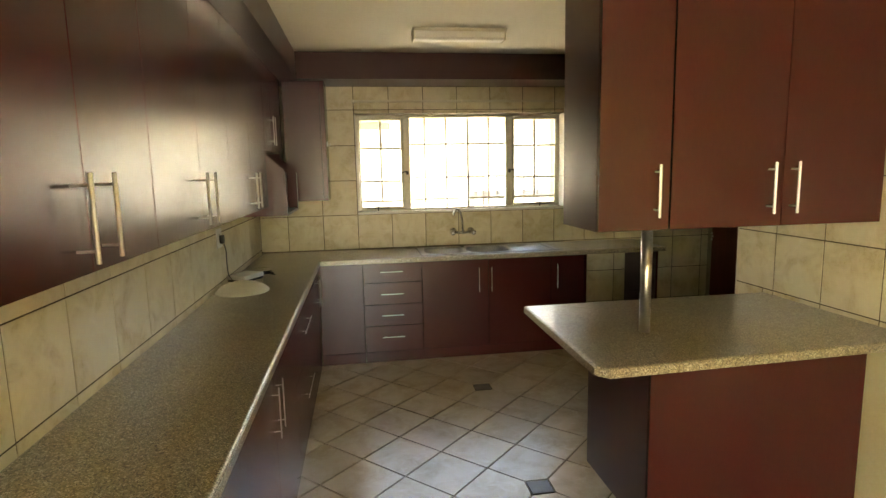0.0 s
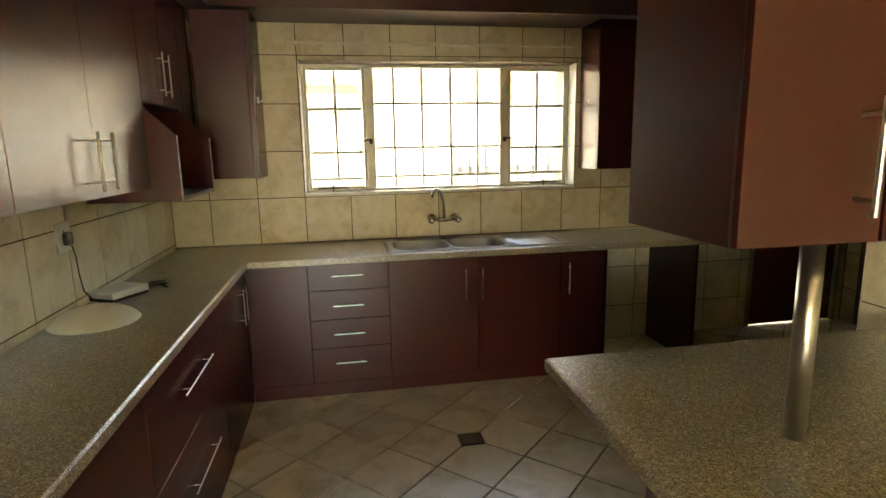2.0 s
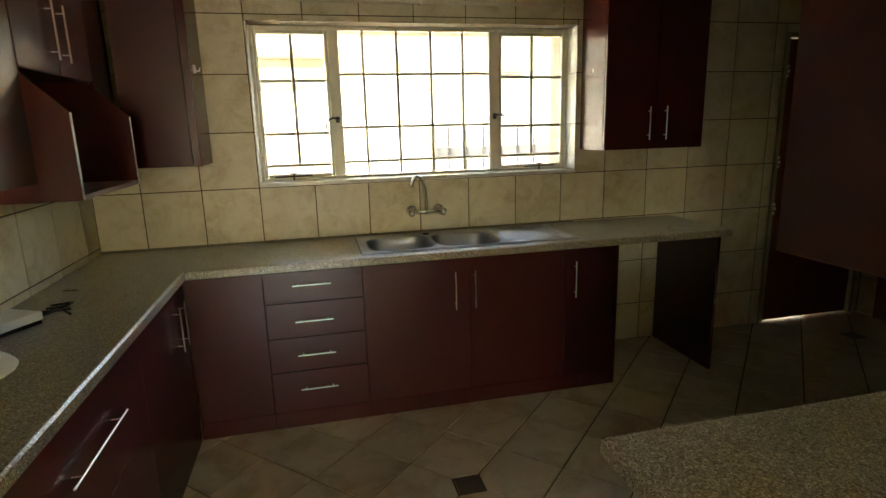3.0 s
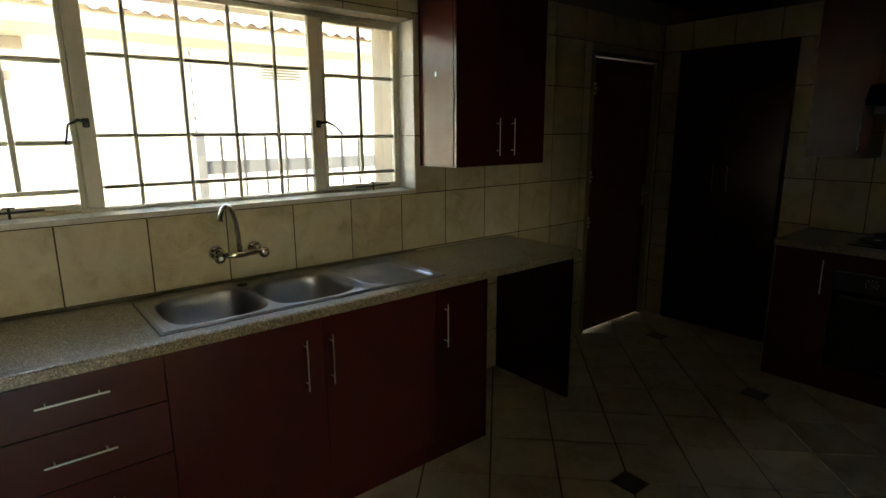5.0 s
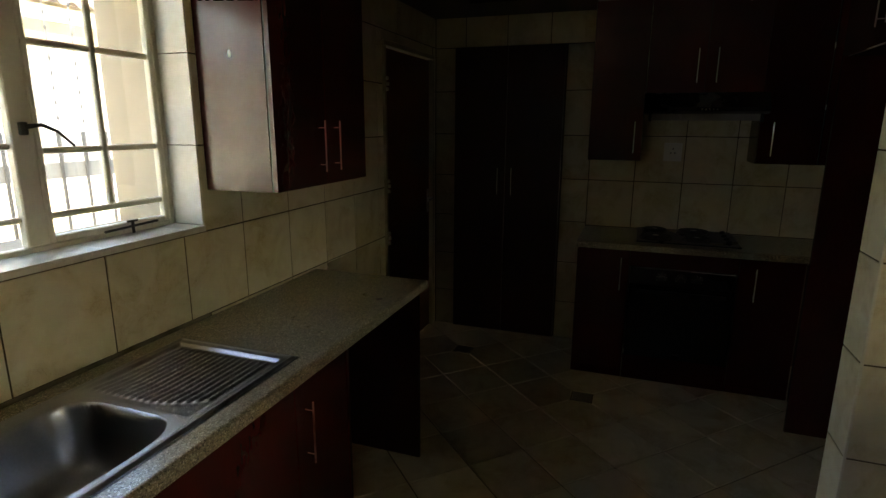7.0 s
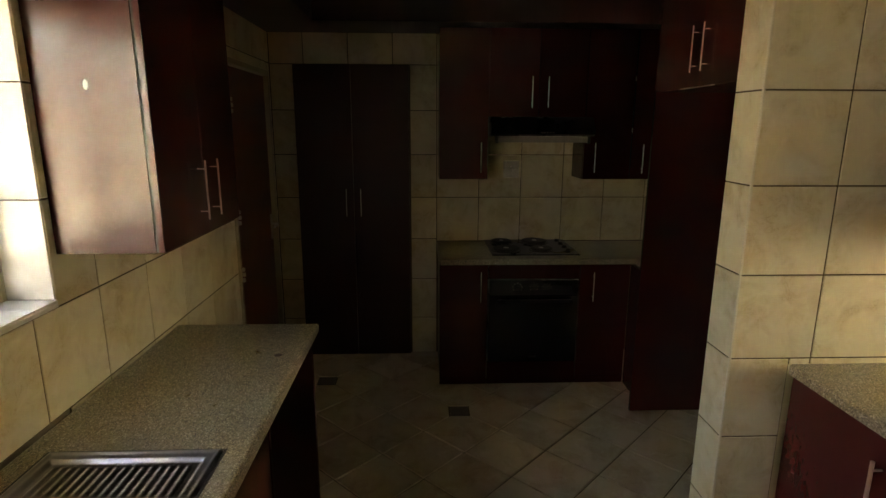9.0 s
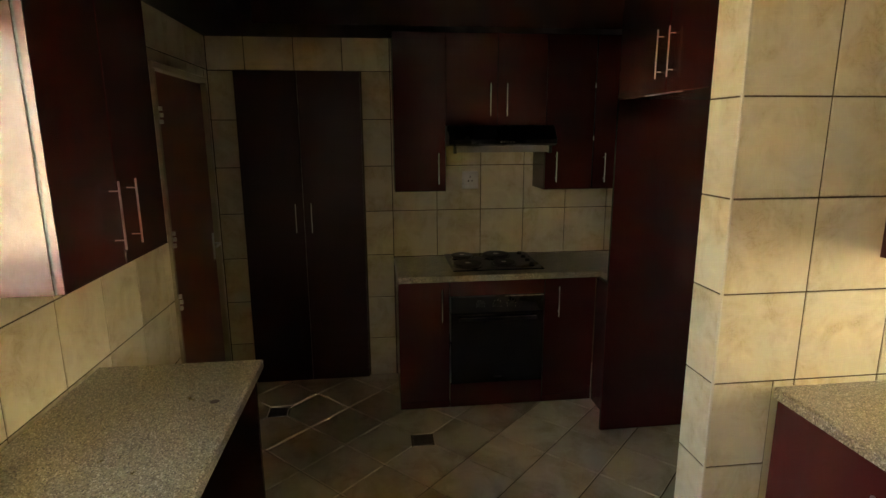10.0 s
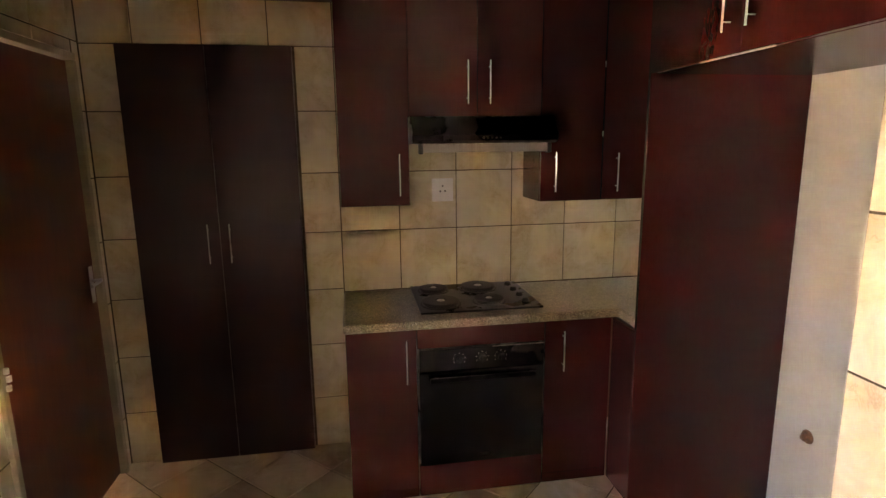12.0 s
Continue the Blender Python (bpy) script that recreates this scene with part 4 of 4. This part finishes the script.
def socket(x, y, z, turn, label, plugged=False):
    s = thing("wall_socket", label, "socket", pose(x, y, z, 0, 0, turn))
    pl = part("plate", one_box(-0.058, -0.010, -0.062, 0.058, -0.0004, 0.062, bevel=0.004, segs=2), PLASTIC_WHITE, s)
    for u, w in ((0, 0.022), (-0.013, -0.006), (0.013, -0.006)):
        part("pin_hole", tube(bmesh.new(), [(u, -0.0106, w), (u, -0.0098, w)], 0.005, 10), PLASTIC_BLACK, pl)
    part("switch", one_box(0.028, -0.015, -0.03, 0.046, -0.0095, 0.0, bevel=0.002), PLASTIC_WHITE, s)
    if plugged:
        part("plug", one_box(-0.022, -0.036, -0.035, 0.022, -0.0105, 0.02, bevel=0.008, segs=2), PLASTIC_BLACK, s, "black power plug")
    return s


socket(0.0005, 4.395, 1.217, 90, "white double wall socket with black plug above the worktop", True)
socket(XE - 0.0005, 4.155, 1.443, -90, "white wall socket on the tiles under the cooker hood")

# ---- outside ----
ground = tagged(part("ground", one_box(-400, -400, -0.5, 400, 400, -0.21), PAVING), "pale sunlit concrete yard", "ground", kind="structure")
yard = tagged(part("pavement", one_box(-8, YN + 0.425, -0.209, 14, 9.5, -0.15), PAVING), "pale concrete yard between two houses", "pavement", kind="structure")
nb = thing("neighbour_building", "cream plastered low building with corrugated roof", "building", pose(0, 9.55, -0.06))
part("wall", one_box(-9, 0, -0.09, 15, 0.25, 2.9), FACADE_PAINT, nb)
part("plaster_band", one_box(1.95, -0.035, 1.79, 4.95, -0.001, 1.86), FACADE_BAND, nb)
part("soffit_band", one_box(-9, -0.02, 2.47, 15, -0.001, 2.72), FACADE_BAND, nb, "yellow painted band under the eaves")
part("fascia", one_box(-9, -0.52, 2.50, 15, -0.47, 2.61), WHITE_BOARD, nb, "pale fascia board")
bm = bmesh.new()
nxx = 24 * 48
rows_r = [[bm.verts.new((-9 + 24 * i / nxx, yy, zz + 0.020 * math.sin(2 * math.pi * i / 48 * 6.5))) for i in range(nxx + 1)] for yy, zz in ((-0.62, 2.64), (3.5, 3.70))]
for i in range(nxx):
    bm.faces.new((rows_r[0][i], rows_r[0][i + 1], rows_r[1][i + 1], rows_r[1][i]))
part("roof", bm, ROOF_SHEET, nb, "weathered corrugated roof sheet", smooth=True)
for k in range(4):
    part("vent_slat", one_box(3.50, -0.02, 2.205 + 0.03 * k, 3.95, -0.001, 2.220 + 0.03 * k), OUTER_PLASTER, nb, "grey air brick slat")
hatch = part("window_surround", one_box(-0.60, -0.05, 2.335, 1.40, -0.002, 2.435, bevel=0.004), OUTER_PLASTER, nb, "grey lintel over the neighbour's window")
# window pane; its yellow reflection is painted as a flat colour
part("yellow_pane", one_box(-0.55, -0.012, 2.152, 1.33, -0.003, 2.334), FACADE_BAND, hatch)
part("sill", one_box(-0.60, -0.07, 2.075, 1.285, -0.002, 2.150, bevel=0.004), OUTER_PLASTER, hatch)
part("plaster_patch", one_box(-0.60, -0.012, 1.78, 0.97, -0.002, 1.825), FACADE_BAND, nb)
part("pilaster", one_box(4.90, -0.04, -0.09, 5.01, -0.001, 1.86, bevel=0.004), FACADE_PAINT, nb)
fence = thing("fence", "grey painted steel palisade fence in the yard", "fence", pose(0, 8.5, -0.15))
part("post", one_box(2.440, -0.05, 0, 2.520, 0.05, 1.725, bevel=0.004), RAIL_METAL, fence)
part("post", one_box(6.6, -0.05, 0, 6.7, 0.05, 1.70, bevel=0.004), FENCE_METAL, fence)
part("rail", one_box(2.521, -0.02, 1.355, 6.6, 0.02, 1.475, bevel=0.003), RAIL_METAL, fence)
part("rail", one_box(2.521, -0.02, 0.25, 6.6, 0.02, 0.33, bevel=0.003), FENCE_METAL, fence)
for k in range(20):
    x = 2.66 + 0.2 * k
    part("upright", one_box(x - 0.011, -0.034, 0.06, x + 0.011, -0.021, 1.70), FENCE_METAL, fence)

for x, top in ((2.46, 2.40), (4.28, 2.68), (4.48, 2.66)):
    rodm = part("insulator_rod", tube(bmesh.new(), [(x, -0.03, 1.45), (x, -0.03, top)], 0.005, 6), RAIL_METAL, fence, "thin rod carrying fence wires")
    for k in range(int((top - 1.75) / 0.105) + 1):
        part("insulator", lathe(bmesh.new(), [(0.005, 0), (0.010, 0.008), (0.010, 0.022), (0.005, 0.030)], 8, (x, -0.03, top - 0.05 - 0.105 * k)), FENCE_METAL, rodm, "dark wire insulator")

# ---- tiles ----
TILE_MESH = {}


def tile_mesh(name, w, h, mat, t=0.0065):
    """A thin tile with eased edges; its face looks along local -y, its lower corner is the origin."""
    key = (name, round(w, 3), round(h, 3))
    if key not in TILE_MESH:
        e = 0.0016
        vs = [(0, t, 0), (w, t, 0), (w, t, h), (0, t, h), (0, e, 0), (w, e, 0), (w, e, h), (0, e, h), (e, 0, e), (w - e, 0, e), (w - e, 0, h - e), (e, 0, h - e)]
        fs = [(8, 9, 10, 11)] + [(a + i, a + (i + 1) % 4, b2 + (i + 1) % 4, b2 + i) for a, b2 in ((0, 4), (4, 8)) for i in range(4)]
        me = bpy.data.meshes.new(name)
        me.from_pydata(vs, [], fs)
        me.materials.append(mat)
        TILE_MESH[key] = me
    return TILE_MESH[key]


def tile_field(parent, place, us, vs, keep, gap=0.0058):
    """Tiles between the joint lines us, vs, clipped to the rectangles that keep gives."""
    for u0, u1 in zip(us, us[1:]):
        for v0, v1 in zip(vs, vs[1:]):
            for a0, c0, a1, c1 in keep:
                x0, x1, z0, z1 = max(u0, a0), min(u1, a1), max(v0, c0), min(v1, c1)
                if x1 - x0 < 0.012 or z1 - z0 < 0.012:
                    continue
                ob = new("tile", tile_mesh("tile", x1 - x0 - gap, z1 - z0 - gap, WALL_TILE))
                ob.parent = parent
                ob.matrix_basis = place(x0 + gap / 2, z0 + gap / 2)


def joints(start, pitch, lo, hi):
    k0, k1 = math.floor((lo - start) / pitch), math.ceil((hi - start) / pitch)
    return [start + pitch * k for k in range(k0, k1 + 1)]


P = 0.317
ZJ = joints(1.226, 0.318, 0.0, 2.42)
ZR, ZC = 0.908, 1.226                # tile joints behind the worktop and under the sill
ZA = ZC + 3 * 0.318
NZ = [(0.0, ZR, DX0, ZC), (0.0, ZC, WX0, ZA), (WX1, ZC, DX0, ZA), (WX0, WZ1, WX1, ZA), (2.88, 0.0, DX0, ZR), (DX0, DZ1, DX1, ZA), (DX1, 0.0, XE, ZA), (0.0, ZA, XE, BZ)]
# grout beds behind the tile fields
part("grout_bed", grid_solid([0.0, WX0, 2.88, WX1, DX0, DX1, XE], [0.0, ZR, ZC, DZ1, WZ1, ZA, BZ], lambda x, z: any(a < x < c and b0 < z < d0 for a, b0, c, d0 in NZ), YN + 0.003, YN + 0.0068, lambda u, v, w: (u, w, v)), GROUT, wall_north, "dark grout lines")
tile_field(wall_north, lambda u, v: pose(u, YN, v), joints(0.882, P, 0, XE), ZJ, NZ)
part("grout_bed", one_box(-0.0068, 0.0, 0.90, -0.003, YN, 1.45), GROUT, wall_west, "dark grout lines")
tile_field(wall_west, lambda u, v: pose(0, u, v, 0, 0, 90), joints(4.125, P, 0, YN), joints(1.248, 0.318, 0.9, 1.5), [(0.0, 0.875, YN - 0.002, 1.45)])
tile_field(wall_east, lambda u, v: pose(XE, -u, v, 0, 0, -90), joints(-4.705, 0.3135, -YN, -NY), joints(1.233, 0.314, 0, BZ), [(-YN + 0.002, 0.0, -5.722, 2.175), (-YN + 0.002, 2.175, -4.705, BZ), (-4.898, 0.0, -4.705, 2.175)])
tile_field(wall_east, lambda u, v: pose(XE, -u, v, 0, 0, -90), joints(-4.705, 0.3135, -4.7, -NY), [0.9005, 1.233, 1.547, 1.861, 2.175, BZ], [(-4.705, 0.9005, -NY - 0.002, BZ)])
ZS = joints(0.922, 0.3165, 0, H)
WK = [(2.0, 0.922, SY, H), (3.465, 0.0, SY, 0.922), (2.0, 0.875, 3.465, 0.922)]
part("grout_bed", grid_solid([2.0, 3.465, SY - 0.003], [0.0, 0.90, H - 0.001], lambda y, z: y > 3.465 or z > 0.90, SX0 + 0.003, SX0 + 0.0068, lambda u, v, w: (w, u, v)), GROUT, wall_stub, "dark grout lines")
tile_field(wall_stub, lambda u, v: pose(SX0, -u, v, 0, 0, -90), joints(-3.386, 0.3165, -SY, -2.0), ZS, [(-c, b0, -a, d0) for a, b0, c, d0 in WK])
part("grout_bed", one_box(SX0 + 0.003, SY - 0.0068, 0, SX1 - 0.001, SY - 0.003, H - 0.001), GROUT, wall_stub, "dark grout lines")
tile_field(wall_stub, lambda u, v: pose(-u, SY, v, 0, 0, 180), [-SX1, -SX0], ZS, [(-SX1, 0.0, -SX0, H)])
part("tile_trim", one_box(SX0 - 0.002, SY - 0.006, 0, SX0 + 0.008, SY + 0.002, H - 0.001, bevel=0.003, segs=2), REVEAL_TILE_PAINT, wall_stub, "cream corner trim")
# window sill and reveals
sill = tagged(new("window_sill"), "tiled sill and reveals of the kitchen window", "sill", kind="structure")
part("sill_nose", one_box(WX0 + 0.001, YN - 0.006, ZC + 0.002, WX1 - 0.001, YN - 0.0005, WZ0 + 0.0004, bevel=0.0015), REVEAL_TILE, sill)
for x0, x1 in zip([WX0] + joints(0.882, P, WX0, WX1)[2:-1], joints(0.882, P, WX0, WX1)[2:-1] + [WX1]):
    ob = new("tile", tile_mesh("sill_tile", x1 - x0 - 0.003, 0.143, REVEAL_TILE))
    ob.parent, ob.matrix_basis = sill, pose(x0 + 0.0015, YN - 0.006, WZ0 + 0.0075, -90)
for zz0, zz1 in zip([WZ0 + 0.008] + [z for z in ZJ if WZ0 + 0.02 < z < WZ1 - 0.02], [z for z in ZJ if WZ0 + 0.02 < z < WZ1 - 0.02] + [WZ1]):
    for x, sgn in ((WX1 - 0.0072, -90), (WX0 + 0.0072, 90)):
        ob = new("tile", tile_mesh("reveal_tile", 0.135, zz1 - zz0 - 0.003, REVEAL_TILE))
        ob.parent, ob.matrix_basis = sill, pose(x, YN + (0.134 if sgn < 0 else -0.001), zz0 + 0.0015, 0, 0, sgn)

# diagonal floor tiles with small dark inserts
D = 0.2245
NX0, NY0 = 1.765, 3.24
INSERTS = {(0, 0), (0, 6), (6, 6), (12, 6), (14, 10), (0, -6), (-6, 0)}
SIDE, CUT = D * math.sqrt(2) - 0.0085, 0.085


def floor_tile_mesh(cut):
    key = ("floor", cut)
    if key not in TILE_MESH:
        h = SIDE / 2
        out = []
        for k, (sx, sy) in enumerate(((-1, -1), (1, -1), (1, 1), (-1, 1))):
            if cut == k:
                c0, c1 = ((sx * h, sy * (h - CUT)), (sx * (h - CUT), sy * h))
                out += [c0, c1] if k in (0, 2) and (k == 2) else [c0, c1]
            else:
                out.append((sx * h, sy * h))
        cen = sum(p[0] for p in out) / len(out), sum(p[1] for p in out) / len(out)
        out.sort(key=lambda p: math.atan2(p[1] - cen[1], p[0] - cen[0]))
        n = len(out)
        vs = [(*p, -0.0085) for p in out] + [(*p, -0.0016) for p in out] + [(p[0] * 0.989, p[1] * 0.989, 0.0) for p in out]
        fs = [tuple(range(2 * n, 3 * n))] + [(a + i, a + (i + 1) % n, a + n + (i + 1) % n, a + n + i) for a in (0, n) for i in range(n)]
        me = bpy.data.meshes.new("floor_tile")
        me.from_pydata(vs, [], fs)
        me.materials.append(FLOOR_TILE)
        TILE_MESH[key] = me
    return TILE_MESH[key]


rng = random.Random(4)
far_v, far_f = [], []
for i in range(-10, 20):
    for j in range(-27, 14):
        if (i + j) % 2 == 0:
            continue
        x, y = NX0 + i * D, NY0 + j * D
        if not ((0.3 if y > 0.7 else -0.2) < x < XE + 0.21 and YS - 0.2 < y < YN + 0.21) or (x > SX0 + 0.15 and y < NY - 0.21):
            continue
        if y < 1.4:
            me, base = floor_tile_mesh(None), len(far_v)
            turn = pose(x, y, rng.uniform(-0.0006, 0.0004), 0, 0, 45)
            cs = [turn @ vv.co for vv in me.vertices]
            far_v += [(min(max(q.x, -0.2), 3.44), max(q.y, YS - 0.2), q.z) for q in cs]
            far_f += [[base + k for k in p.vertices] for p in me.polygons]
            continue
        cut = None
        for k, (dx, dy) in enumerate(((0, -1), (1, 0), (0, 1), (-1, 0))):
            if (i + dx, j + dy) in INSERTS:
                cut = k
        ob = new("tile", floor_tile_mesh(cut))
        ob.parent = floor
        ob.matrix_basis = pose(x, y, rng.uniform(-0.0006, 0.0004), 0, 0, 45)
for i, j in sorted(INSERTS):
    if (NX0 + i * D) < 0.4 or (NY0 + j * D) < 0:
        continue
    s = CUT * math.sqrt(0.5) - 0.004
    part("insert_tile", one_box(-s, -s, -0.008, s, s, -0.0002, bevel=0.0015), INSERT_TILE, floor, "small dark slate insert").matrix_basis = pose(NX0 + i * D, NY0 + j * D, 0)
far = bpy.data.meshes.new("floor_tiles_behind")
far.from_pydata(far_v, [], far_f)
far.materials.append(FLOOR_TILE)
far_ob = tagged(new("floor_tiles_behind", far), "pale diagonal floor tiles of the room behind", kind="stuff")
far_ob.parent = floor
